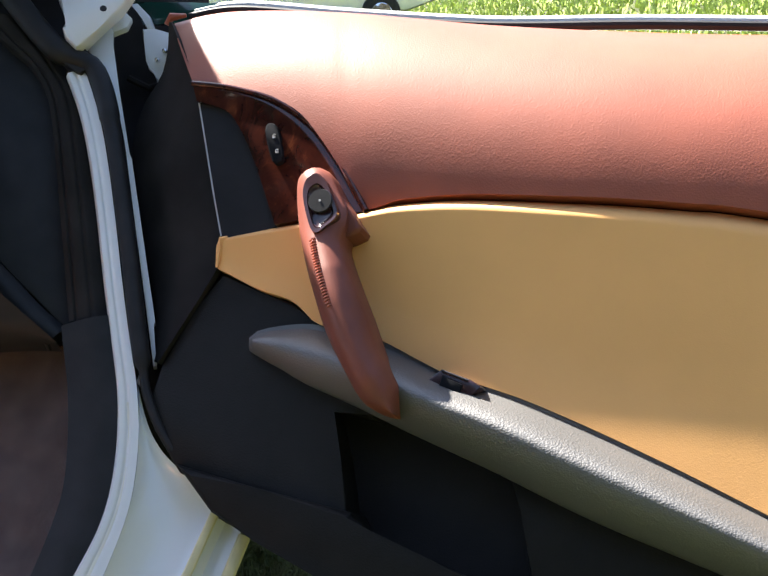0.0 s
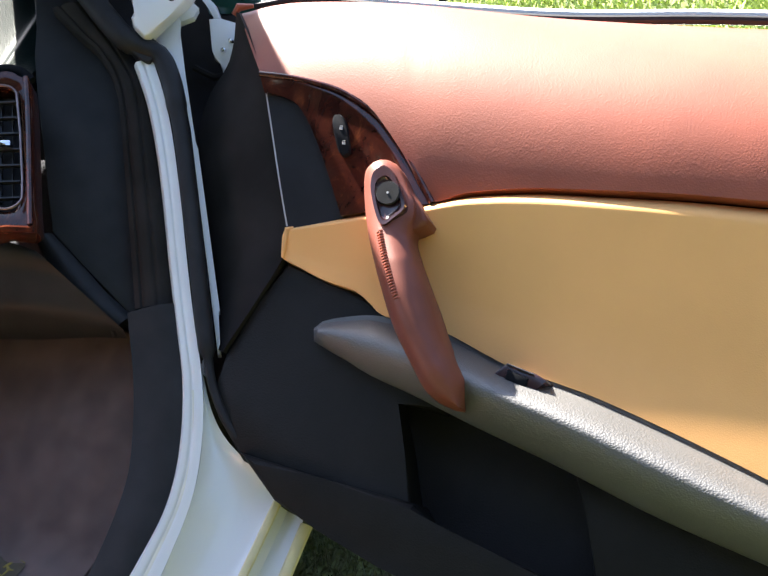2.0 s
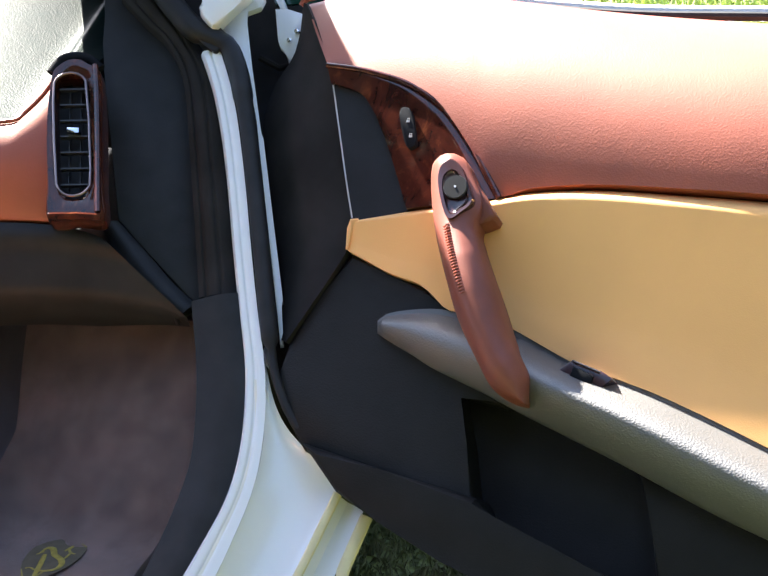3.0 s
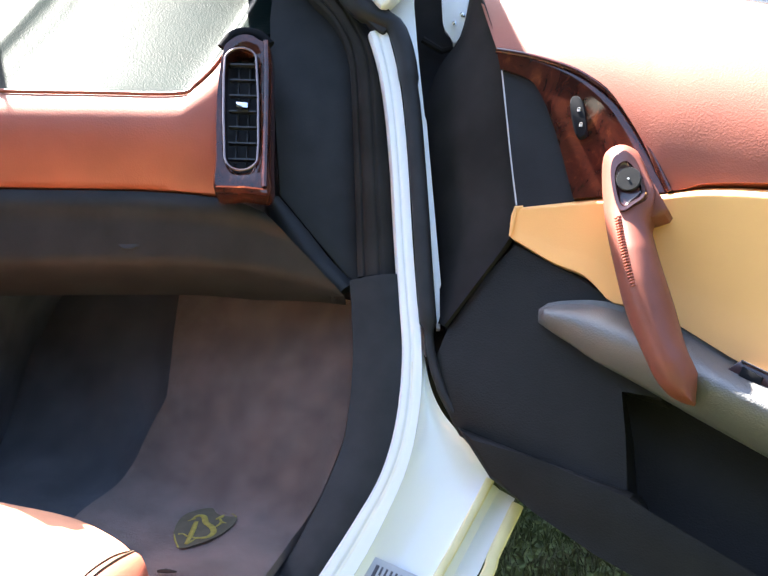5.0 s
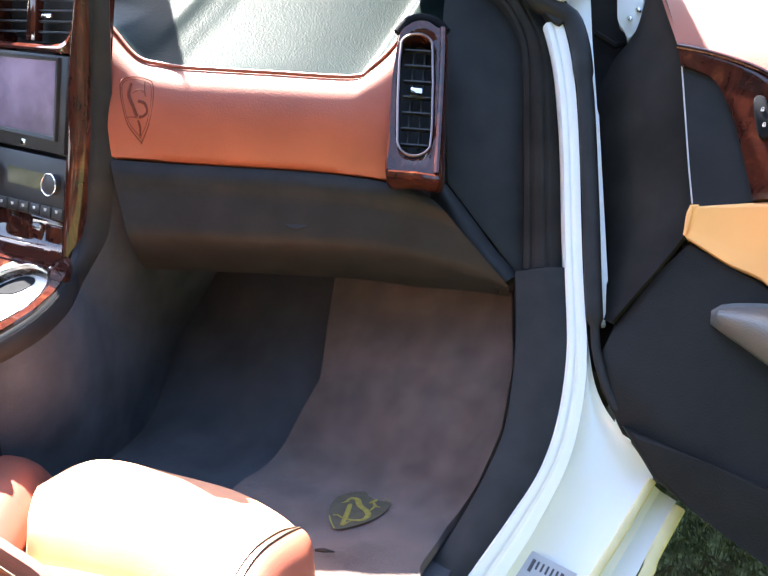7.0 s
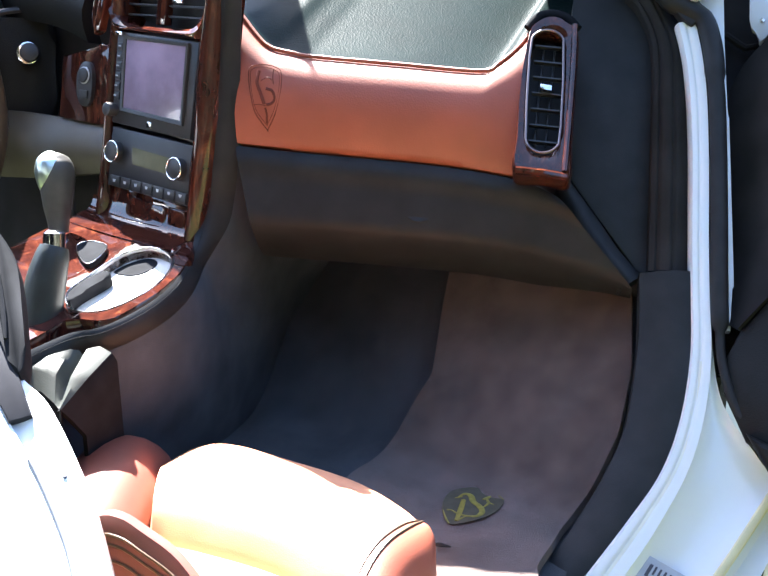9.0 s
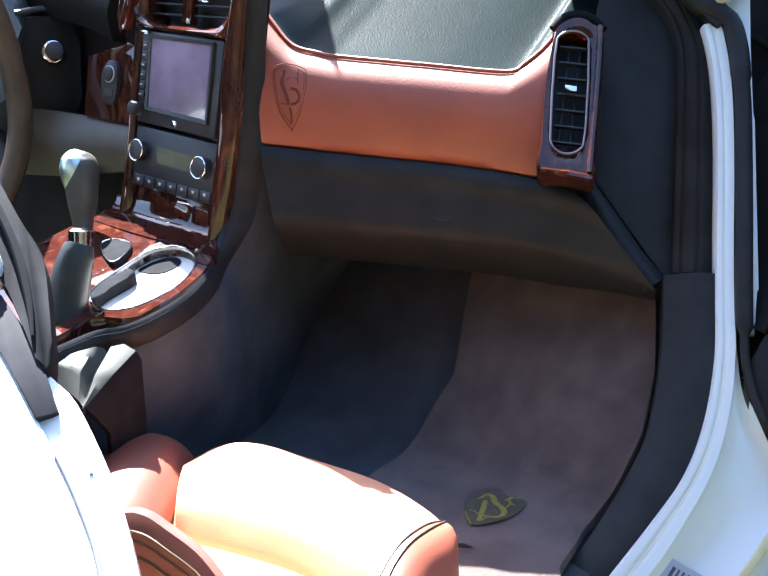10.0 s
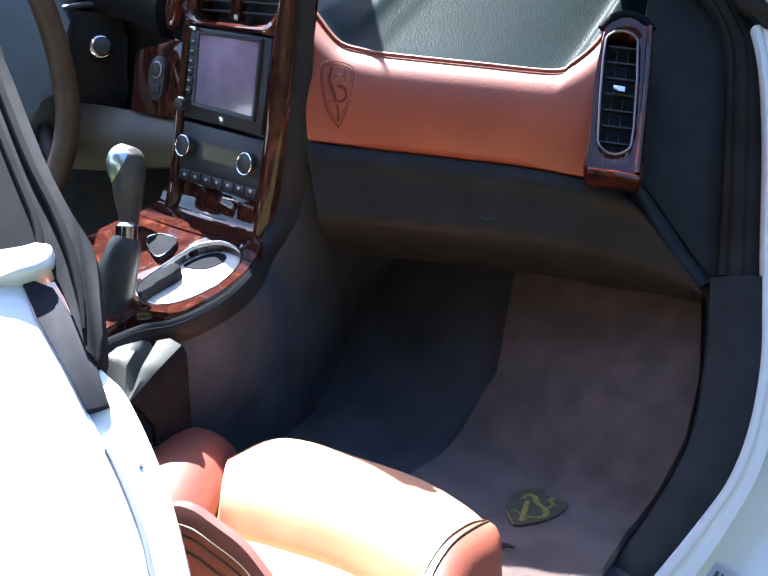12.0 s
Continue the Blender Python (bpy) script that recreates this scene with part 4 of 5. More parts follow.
    dr = [(-0.121, 0.098), (-0.094, 0.06), (-0.072, 0.027), (-0.05, 0.002)]
    part("corner_trim", loft2(JAMB, dl, dr, lambda v, u: -0.032 + 0.008 * math.sin(math.pi * v), 24, 10, back=0.02), BAND, d, "black corner trim strip")
    return d


dashboard()


# ---- centre console ----
def centre_console():
    c = thing("centre_console", "burl wood centre console with radio and climate controls", "centre console")
    n = STACK.n
    # wood surround, as two posts and cross pieces
    part("left_post", loft2(STACK, [(-0.073, 0.158), (-0.0707, 0.082), (-0.0683, 0.034), (-0.065, -0.02), (-0.065, -0.063), (-0.066, -0.1), (-0.0726, -0.1353), (-0.09, -0.157)],
                            [(-0.058, 0.158), (-0.0564, 0.083), (-0.0557, 0.036), (-0.0539, -0.0175), (-0.052, -0.05), (-0.050, -0.082), (-0.050, -0.112), (-0.06, -0.14)],
                            lambda v, u: 0.001 + 0.010 * math.sin(math.pi * v) ** 0.7, 40, 10, back=0.03), WOOD, c, "glossy wood post")
    part("right_post", loft2(STACK, [(0.080, 0.158), (0.076, 0.09), (0.0756, 0.05), (0.0811, -0.0044), (0.0806, -0.04), (0.0837, -0.0752), (0.085, -0.115)],
                             [(0.096, 0.158), (0.097, 0.1257), (0.0985, 0.087), (0.1006, 0.048), (0.1035, 0.004), (0.1035, -0.046), (0.1031, -0.082), (0.1012, -0.115)],
                             lambda v, u: 0.001 + 0.013 * math.sin(math.pi * v) ** 0.7, 40, 12, back=0.03), WOOD, c, "glossy wood post")
    arc = spread([(-0.0676, 0.1147), (-0.0597, 0.1047), (-0.0429, 0.0966), (-0.0097, 0.0952), (0.0527, 0.0973), (0.0723, 0.1049), (0.0801, 0.1178), (0.0808, 0.1252)], 28)
    low = spread([(-0.072, 0.100), (-0.06, 0.088), (-0.04, 0.0878), (0.0, 0.0877), (0.05, 0.0873), (0.078, 0.087), (0.088, 0.098), (0.090, 0.120)], 28)
    part("vent_surround", sheet([STACK.many([(p[0] + (q[0] - p[0]) * f, p[1] + (q[1] - p[1]) * f) for p, q in zip(low, arc)], dd) for f, dd in ((0, -0.01), (0, 0.005), (0.15, 0.010), (0.5, 0.013), (0.85, 0.010), (1, 0.004), (1, -0.02))]), WOOD, c, "arched glossy wood round the air vent")
    part("lower_wood", slab(STACK.many([(-0.056, -0.078), (0.085, -0.083), (0.085, -0.14), (-0.062, -0.14)], 0.001), n, 0.02, 0.002), WOOD, c, "wood panel under the climate controls")
    part("ashtray_lid", slab(STACK.many(curve([(-0.012, -0.0865), (0.0, -0.0875), (0.03, -0.0885), (0.0467, -0.089), (0.0463, -0.112), (0.03, -0.1135), (0.005, -0.114), (-0.0052, -0.113)], 2, True), 0.0045), n, 0.006, 0.0018, 3), WOOD, c, "glossy wood ashtray lid")
    part("socket_lid", slab(STACK.many([(0.0503, -0.087), (0.0778, -0.0874), (0.0776, -0.106), (0.052, -0.1078)], 0.004), n, 0.006, 0.0018, 3), WOOD, c, "small glossy wood lid")
    sweep = [(-0.0455, 0.622), (-0.0485, 0.613), (-0.0535, 0.6075), (-0.061, 0.6040), (-0.071, 0.6010), (-0.083, 0.5980)]
    part("wood_apron", sheet([[Vector((-0.045 + 0.175 * j / 16, y - 0.004 * math.sin(math.pi * j / 16), z)) for j in range(17)] for y, z in sweep], back=(0, 0.004, -0.006)), WOOD, c, "glossy wood apron that curves into the tunnel top")
    vc = part("centre_vent", slab(STACK.many([(-0.06, 0.108), (-0.03, 0.096), (0.06, 0.1), (0.082, 0.112), (0.085, 0.158), (-0.062, 0.158)], -0.02), n, 0.01), RUBBER, c, "black centre air vent")
    for i in range(5):
        part("vent_slat", tube([STACK.at(-0.058, 0.106 + i * 0.011, -0.008), STACK.at(0.08, 0.110 + i * 0.011, -0.008)], 0.0014, 6, 3, n), PLASTIC, vc)
    part("vent_divider", slab(STACK.many([(-0.004, 0.098), (0.01, 0.0985), (0.008, 0.158), (-0.007, 0.158)], 0.0), n, 0.01, 0.001), WOOD, vc)
    part("vent_tab", slab(STACK.many([(0.018, 0.122), (0.034, 0.123), (0.034, 0.127), (0.018, 0.126)], 0.0), n, 0.006, 0.001), CHROME, vc)
    # radio
    r = part("radio", slab(STACK.many([(-0.057, 0.087), (0.076, 0.086), (0.078, -0.014), (-0.052, -0.011)], 0.008), n, 0.03, 0.003), PLASTIC, c, "black radio unit with a screen")
    part("screen_frame", ring_plate(STACK.many([(-0.042, 0.083), (0.064, 0.083), (0.067, -0.001), (-0.036, 0.003)], 0.0115), STACK.many([(-0.037, 0.079), (0.059, 0.0795), (0.062, 0.004), (-0.032, 0.007)], 0.0105), n, 0.006, 0.001), PLASTIC, r)
    part("screen", slab(STACK.many([(-0.038, 0.08), (0.06, 0.0805), (0.063, 0.003), (-0.033, 0.006)], 0.0095), n, 0.002), SCREEN, r, "glossy dark screen with a mauve reflection put into its colour")
    part("screen_card", slab(STACK.many([(-0.056, 0.0865), (-0.044, 0.0865), (-0.044, 0.0825), (-0.0555, 0.0825)], 0.0115), n, 0.004, 0.001), CHROME, r)
    for i in range(6):
        b = 0.075 - i * 0.0105
        k = part("radio_key", slab(STACK.many([(-0.0505 + i * 0.0004, b), (-0.0425 + i * 0.0004, b), (-0.0423 + i * 0.0004, b - 0.008), (-0.0503 + i * 0.0004, b - 0.008)], 0.0105), n, 0.004, 0.0012), PLASTIC, r)
        part("key_mark", slab(STACK.many([(-0.0485, b - 0.003), (-0.0445, b - 0.003), (-0.0445, b - 0.0045), (-0.0485, b - 0.0045)], 0.011), n, 0.0006), PALE, k)
    part("tuning_knob", disc(STACK.at(-0.048, 0.003, 0.02), n, 0.0072, 0.014, 22, 0.0015), PLASTIC, r)
    part("radio_badge", slab(STACK.many([(0.008, -0.003), (0.016, -0.0033), (0.016, -0.0095), (0.008, -0.0092)], 0.0088), n, 0.002, 0.0005), CHROME, r)
    # climate panel
    k = part("climate_panel", slab(STACK.many([(-0.051, -0.0145), (0.082, -0.018), (0.084, -0.082), (-0.05, -0.079)], 0.007), n, 0.03, 0.003), PLASTIC, c, "dark climate control panel")
    part("display", slab(STACK.many([(-0.012, -0.033), (0.051, -0.036), (0.052, -0.053), (-0.009, -0.051)], 0.0078), n, 0.002), LCD, k, "grey-green display")
    for a, b in ((-0.038, -0.041), (0.066, -0.045)):
        kn = part("climate_knob", disc(STACK.at(a, b, 0.015), n, 0.0112, 0.012, 28, 0.0015), PLASTIC, k, "black knob with a chrome ring")
        part("knob_ring", tube([STACK.at(a + 0.0112 * math.cos(i * math.pi / 14), b + 0.0112 * math.sin(i * math.pi / 14), 0.0152) for i in range(29)], 0.0007, 8, caps=False), CHROME, kn)
    for i in range(7):
        a = -0.043 + i * 0.0182
        bt = part("climate_button", slab(STACK.many([(a, -0.0665 - i * 0.0003), (a + 0.0165, -0.0668 - i * 0.0003), (a + 0.0165, -0.0785 - i * 0.0002), (a, -0.0775 - i * 0.0002)], 0.0095), n, 0.004, 0.001), PLASTIC, k)
        part("button_mark", slab(STACK.many([(a + 0.006, -0.0705), (a + 0.0105, -0.0705), (a + 0.0095, -0.0735), (a + 0.007, -0.0735)], 0.0099), n, 0.0006), PALE, bt)
    # top of the tunnel in wood, with the cup tray
    w = [(-0.16, 0.093), (0.0, 0.093), (0.0377, 0.0493), (0.066, 0.0136), (0.0828, -0.0158), (0.0924, -0.0484), (0.0945, -0.0805), (0.0943, -0.1047), (0.085, -0.1165), (0.0638, -0.1215), (0.0498, -0.131), (0.052, -0.2), (-0.16, -0.2)]
    cup = curve([(0.012, -0.101), (-0.001, -0.086), (-0.006, -0.065), (-0.011, -0.037), (-0.014, -0.009), (-0.007, 0.006), (0.008, 0.015), (0.034, 0.012), (0.056, -0.003), (0.071, -0.024), (0.078, -0.050), (0.077, -0.078), (0.068, -0.100), (0.050, -0.111), (0.030, -0.110)], 4, True)
    cen, outer = Vector((0.028, -0.05)), []
    for p in cup:
        way = (Vector((p[0], p[1])) - cen).normalized()
        best = 1.0
        for q, r in zip(w, w[1:] + w[:1]):
            e = Vector((r[0] - q[0], r[1] - q[1]))
            den = way.x * e.y - way.y * e.x
            if abs(den) > 1e-9:
                s = ((q[0] - cen.x) * e.y - (q[1] - cen.y) * e.x) / den
                u = ((q[0] - cen.x) * way.y - (q[1] - cen.y) * way.x) / den
                if s > 0 and -1e-6 <= u <= 1 + 1e-6:
                    best = min(best, s)
        outer.append(cen + way * best)
    part("console_top", ring_plate(TOP.many([(p.x, p.y) for p in outer], 0.001), TOP.many([(p[0], p[1]) for p in cup], 0.001), TOP.n, 0.02, 0.004), WOOD, c, "glossy wood tunnel top")
    tray = part("cup_tray", sheet([TOP.many([(p[0], p[1]) for p in cup], dd) for dd in (0.0015, -0.008, -0.016)], closed=True), SATIN, c, "pale cup tray in bright sun")
    part("tray_floor", slab(TOP.many([(p[0], p[1]) for p in cup], -0.011), TOP.n, 0.002), SATIN, tray, "pale satin tray floor")
    part("tray_rim", tube(TOP.many([(p[0], p[1]) for p in cup] + [(cup[0][0], cup[0][1])], 0.001), 0.0008, 8, caps=False), CHROME, tray, "thin bright rim")
    # Thin dark patch on the floor, painting the back rim's shadow.
    part("cup_shade", slab(TOP.many(curve([(-0.009, -0.028), (-0.0075, -0.003), (0.002, 0.0095), (0.017, 0.0085), (0.0245, -0.004), (0.0185, -0.023)], 3, True), -0.0100), TOP.n, 0.001), SEAL, tray, "flat dark patch that paints the rim's shadow at the cup well")
    part("tray_divider", slab(TOP.many(curve([(0.007, -0.094), (-0.002, -0.070), (-0.003, -0.053), (0.003, -0.042), (0.0155, -0.049), (0.0175, -0.069), (0.0185, -0.089), (0.022, -0.103), (0.014, -0.103)], 2, True), 0.002), TOP.n, 0.012, 0.003, 3), SEAL, tray, "dark tray divider")
    dish = curve([(-0.0719, -0.0219), (-0.0653, -0.0082), (-0.0455, -0.0068), (-0.0339, -0.0122), (-0.0245, -0.0289), (-0.0225, -0.045), (-0.0427, -0.0405)], 4, True)
    lid = part("tray_latch", slab(TOP.many([(p[0], p[1]) for p in dish], 0.005), TOP.n, 0.006, 0.002), SEAL, tray, "black latch with a thin bright rim")
    part("latch_rim", tube(TOP.many([(p[0], p[1]) for p in dish + dish[:1]], 0.0048), 0.0008, 8, caps=False), CHROME, lid)
    # black leather band round the wood and the tunnel side
    inn = curve([(0.131, -0.009, 0.868), (0.130, -0.015, 0.801), (0.128, -0.021, 0.767), (0.131, -0.036, 0.678), (0.129, -0.045, 0.628), (0.145, -0.066, 0.601), (0.179, -0.109, 0.59), (0.197, -0.152, 0.579), (0.198, -0.193, 0.568), (0.190, -0.221, 0.561), (0.172, -0.24, 0.556), (0.168, -0.30, 0.545)])
    out = curve([(0.145, 0.006, 0.868), (0.146, 0.002, 0.801), (0.147, 0.0, 0.767), (0.154, -0.011, 0.679), (0.152, -0.016, 0.638), (0.163, -0.038, 0.602), (0.199, -0.089, 0.585), (0.217, -0.131, 0.573), (0.219, -0.172, 0.558), (0.21, -0.203, 0.545), (0.198, -0.225, 0.533), (0.193, -0.30, 0.515)])
    out = [p if p.z > 0.62 else p.lerp(q + Vector((0.006, 0.008, -0.022)), min(1, (0.62 - p.z) / 0.02)) for p, q in zip(out, inn)]
    m = 60
    a, b = even(inn, m), even(out, m)
    bulge = Vector((0.5, -0.6, 0.4)).normalized()
    rows = [[p.lerp(q, v) + bulge * 0.006 * math.sin(math.pi * v) for p, q in zip(a, b)] for v in (0, 0.2, 0.4, 0.6, 0.8, 1.0)]
    part("leather_band", sheet(rows, back=(-0.004, 0.004, -0.004)), BAND, c, "stitched black leather band")
    part("band_stitching", stitches([p.lerp(q, 0.3) + bulge * 0.0058 for p, q in zip(a, b)], bulge, 0.0008, 0.003), THREAD, c)
    edge = even([p for p in out if p.z < 0.73], 50)
    foot = even(curve([(0.12, 0.25, 0.58), (0.09, 0.20, 0.53), (0.07, 0.15, 0.45), (0.09, 0.08, 0.37), (0.12, 0.0, 0.35), (0.15, -0.1, 0.35), (0.17, -0.32, 0.35)]), 50)
    part("tunnel_side", sheet([[p.lerp(q, v) + Vector((0.012, 0, 0)) * math.sin(math.pi * v) for p, q in zip(edge, foot)] for v in (0, 0.04, 0.12, 0.25, 0.5, 0.75, 1.0)], back=(-0.02, 0, 0)), TUNNEL, c, "black tunnel side")
    # driver's side of the dash
    part("fascia", slab(STACK.many([(-0.196, 0.052), (-0.168, 0.054), (-0.125, 0.072), (-0.066, 0.06), (-0.066, -0.015), (-0.114, -0.019), (-0.153, -0.0195), (-0.193, -0.020)], -0.025), n, 0.02, 0.003), WOOD, c, "glossy wood driver fascia")
    ig = curve([(-0.1485, 0.0485), (-0.1575, 0.039), (-0.158, 0.0214), (-0.1522, 0.0023), (-0.1395, -0.002), (-0.130, 0.006), (-0.1295, 0.0302), (-0.136, 0.046)], 4, True)
    i2 = part("starter_panel", slab(STACK.many([(p[0], p[1]) for p in ig], -0.02), n, 0.01, 0.002), PLASTIC, c, "black oval starter panel")
    part("starter_button", disc(STACK.at(-0.1432, 0.0330, -0.016), n, 0.0085, 0.006, 22, 0.001), PLASTIC, i2)
    part("starter_ring", tube([STACK.at(-0.1432 + 0.009 * math.cos(i * math.pi / 12), 0.0330 + 0.009 * math.sin(i * math.pi / 12), -0.0185) for i in range(25)], 0.001, 6, caps=False), PALE, i2)
    part("starter_key", slab(STACK.many([(-0.151, 0.016), (-0.135, 0.0165), (-0.1345, 0.007), (-0.149, 0.005)], -0.0185), n, 0.004, 0.001), PLASTIC, i2)
    part("knee_panel", loft2(STACK, [(-0.42, -0.03), (-0.25, -0.022), (-0.12, -0.02), (-0.06, -0.02)], [(-0.42, -0.12), (-0.25, -0.1), (-0.115, -0.075), (-0.06, -0.07)], lambda v, u: -0.03 + 0.012 * math.sin(math.pi * v), 20, 8, back=0.02), KNEE, c, "brown-black knee panel")
    part("driver_bulkhead", slab(STACK.many([(-0.75, 0.22), (-0.07, 0.22), (-0.07, -0.3), (-0.75, -0.3)], -0.09), n, 0.02), SOFT_BLACK, c)
    part("binnacle", loft2(STACK, [(-0.45, 0.17), (-0.25, 0.17), (-0.15, 0.15)], [(-0.45, 0.09), (-0.25, 0.085), (-0.17, 0.07)], lambda v, u: -0.04 + 0.02 * math.sin(math.pi * v), 14, 8, back=0.02), BLACK, c)
    part("fascia_spear", slab(STACK.many([(-0.128, 0.138), (-0.108, 0.138), (-0.115, 0.085), (-0.124, 0.08), (-0.132, 0.1)], -0.012), n, 0.01, 0.002), WOOD, c)
    part("pedal_post", tube([Vector((-0.13, -0.02, 0.64)), Vector((-0.115, -0.03, 0.56))], 0.008, 8), KNEE, c)
    return c


SATIN = material("satin_tray", (0.75, 0.72, 0.68), 0.3, tone=0.05)
KNEE = material("brown_black_vinyl", (0.085, 0.07, 0.052), 0.5, tone=0.2, scale=20, grain=0.0006, grain_scale=600)
centre_console()


def gear_lever():
    g = thing("gear_lever", "black leather gear lever with a bright metal cap", "gear lever")
    ax = [(-0.035, -0.099, 0.677), (-0.0345, -0.0995, 0.674), (-0.034, -0.0998, 0.668), (-0.032, -0.101, 0.656), (-0.03, -0.103, 0.642), (-0.027, -0.106, 0.622), (-0.024, -0.108, 0.606), (-0.021, -0.11, 0.593)]
    part("knob", tube(curve([Vector(p) for p in ax], 4), [w.x for w in curve([Vector((w, 0, 0)) for w in (0.003, 0.010, 0.0155, 0.019, 0.0185, 0.0155, 0.012, 0.0105)], 4)], 20), GRIP, g, "black leather gear knob")
    cap = [Vector(p) + Vector((-0.0036, -0.0042, 0.0016)) for p in ax[:6]]
    part("cap", tube(curve(cap, 4), [w.x for w in curve([Vector((w, 0, 0)) for w in (0.003, 0.010, 0.0155, 0.0180, 0.0150, 0.006)], 4)], 20), CAP, g, "bright metal cap")
    part("collar", tube([Vector((-0.021, -0.11, 0.594)), Vector((-0.02, -0.111, 0.587))], 0.0115, 16), CHROME, g)
    part("gaiter", tube([Vector((-0.02, -0.111, 0.588)), Vector((-0.018, -0.112, 0.572)), Vector((-0.014, -0.11, 0.555))], [0.012, 0.022, 0.04], 14), BLACK, g)
    return g


gear_lever()


def parking_brake():
    g = thing("parking_brake", "black parking brake lever with a bright button", "parking brake")
    ax = [(0.076, -0.181, 0.606), (0.077, -0.185, 0.596), (0.078, -0.193, 0.576), (0.082, -0.205, 0.543), (0.085, -0.219, 0.512), (0.089, -0.233, 0.48)]
    near = Vector((0.032, -0.024, 0.014))
    ax = [Vector(p) + near for p in ax]
    part("grip", tube(curve([Vector(p) for p in ax], 5), [w.x for w in curve([Vector((w, 0, 0)) for w in (0.0135, 0.0165, 0.019, 0.0205, 0.021, 0.021)], 5)], 18), BRAKE, g, "worn dark grey grip")
    part("button", tube([near + Vector((0.0735, -0.178, 0.621)), near + Vector((0.0738, -0.1785, 0.618)), near + Vector((0.076, -0.181, 0.603))], [0.007, 0.0105, 0.0108], 18), CHROME, g, "bright brake button")
    return g


parking_brake()


def seat_pouch():
    """The creased leather boot beside the tunnel."""
    g = thing("leather_gaiter", "creased black leather gaiter beside the tunnel", "gaiter")
    G = Plane((0.219, -0.256, 0.535), (0.25, -0.45, 0.86))
    top = [(-0.075, 0.0, -0.004), (-0.048, 0.010, 0), (-0.035, 0.016, 0.002), (-0.022, 0.023, 0.002), (-0.015, 0.025, -0.001), (-0.011, 0.024, -0.010), (-0.007, 0.025, 0.002), (0.005, 0.028, 0.004), (0.017, 0.024, 0.001)]
    mid = [(-0.07, -0.012, 0), (-0.045, -0.001, 0.004), (-0.034, -0.003, 0.004), (-0.025, -0.006, 0.001), (-0.0195, -0.008, -0.010), (-0.015, -0.009, -0.012), (-0.010, -0.008, 0.002), (-0.003, -0.006, 0.004), (0.006, -0.005, 0.001)]
    low = [(-0.06, -0.035, -0.01), (-0.035, -0.022, -0.004), (-0.026, -0.028, -0.004), (-0.018, -0.033, -0.005), (-0.014, -0.036, -0.008), (-0.012, -0.038, -0.008), (-0.010, -0.0395, -0.003), (-0.009, -0.040, -0.002), (-0.008, -0.041, -0.003)]
    rows = []
    for v in range(13):
        u = v / 6
        rows.append([(G.at(*p).lerp(G.at(*q), u) if u < 1 else G.at(*q).lerp(G.at(*r), u - 1)) for p, q, r in zip(top, mid, low)])
    part("gaiter", sheet(rows, back=(-0.006, 0.004, -0.006)), BOOT, g, "creased leather top of the gaiter")
    skirt = [rows[-1], [p + Vector((0.008, -0.006, -0.04)) for p in rows[-1]], [p + Vector((0.014, -0.008, -0.12)) for p in rows[-1]]]
    part("skirt", sheet(skirt, back=(-0.006, 0.006, 0)), SEAL, g)
    edge = [r[-1] for r in rows]
    far = even([G.at(0.021, 0.022, -0.008), G.at(0.016, -0.01, -0.020), G.at(0.008, -0.043, -0.034)], len(edge))
    part("gusset", sheet([edge, [p.lerp(q, 0.5) + G.n * 0.003 for p, q in zip(edge, far)], far, [p + Vector((-0.004, 0.008, -0.09)) for p in far]], back=(-0.006, 0.0, -0.003)), SEAL, g, "black side of the gaiter")
    return g


seat_pouch()


def steering_wheel():
    s = thing("steering_wheel", "brown leather steering wheel with a black hub", "steering wheel")
    rim = [(-0.25, -0.135, 0.90), (-0.222, -0.107, 0.861), (-0.211, -0.093, 0.829), (-0.198, -0.081, 0.775), (-0.187, -0.076, 0.719), (-0.181, -0.079, 0.675), (-0.18, -0.093, 0.631), (-0.183, -0.113, 0.595), (-0.2, -0.15, 0.555), (-0.24, -0.20, 0.53)]
    part("rim", tube(curve(rim, 6), 0.0145, 16), RIM, s, "dark brown leather rim")
    hub = [(-0.40, -0.08, 0.83), (-0.34, -0.03, 0.845), (-0.29, 0.01, 0.82), (-0.25, -0.045, 0.744), (-0.25, -0.055, 0.675), (-0.285, -0.12, 0.64), (-0.36, -0.18, 0.66)]
    part("hub", slab(curve(hub, 4, True), Vector((0.62, -0.55, 0.35)).normalized(), 0.05, 0.02, 4), HUB, s, "grained black hub in the sun")
    part("spoke", tube([Vector((-0.26, -0.06, 0.66)), Vector((-0.22, -0.08, 0.64)), Vector((-0.19, -0.09, 0.625))], 0.009, 10), BLACK, s)
    return s


RIM = material("dark_brown_leather", (0.085, 0.052, 0.030), 0.38, tone=0.25, scale=40, grain=0.0004, grain_scale=900)
steering_wheel()


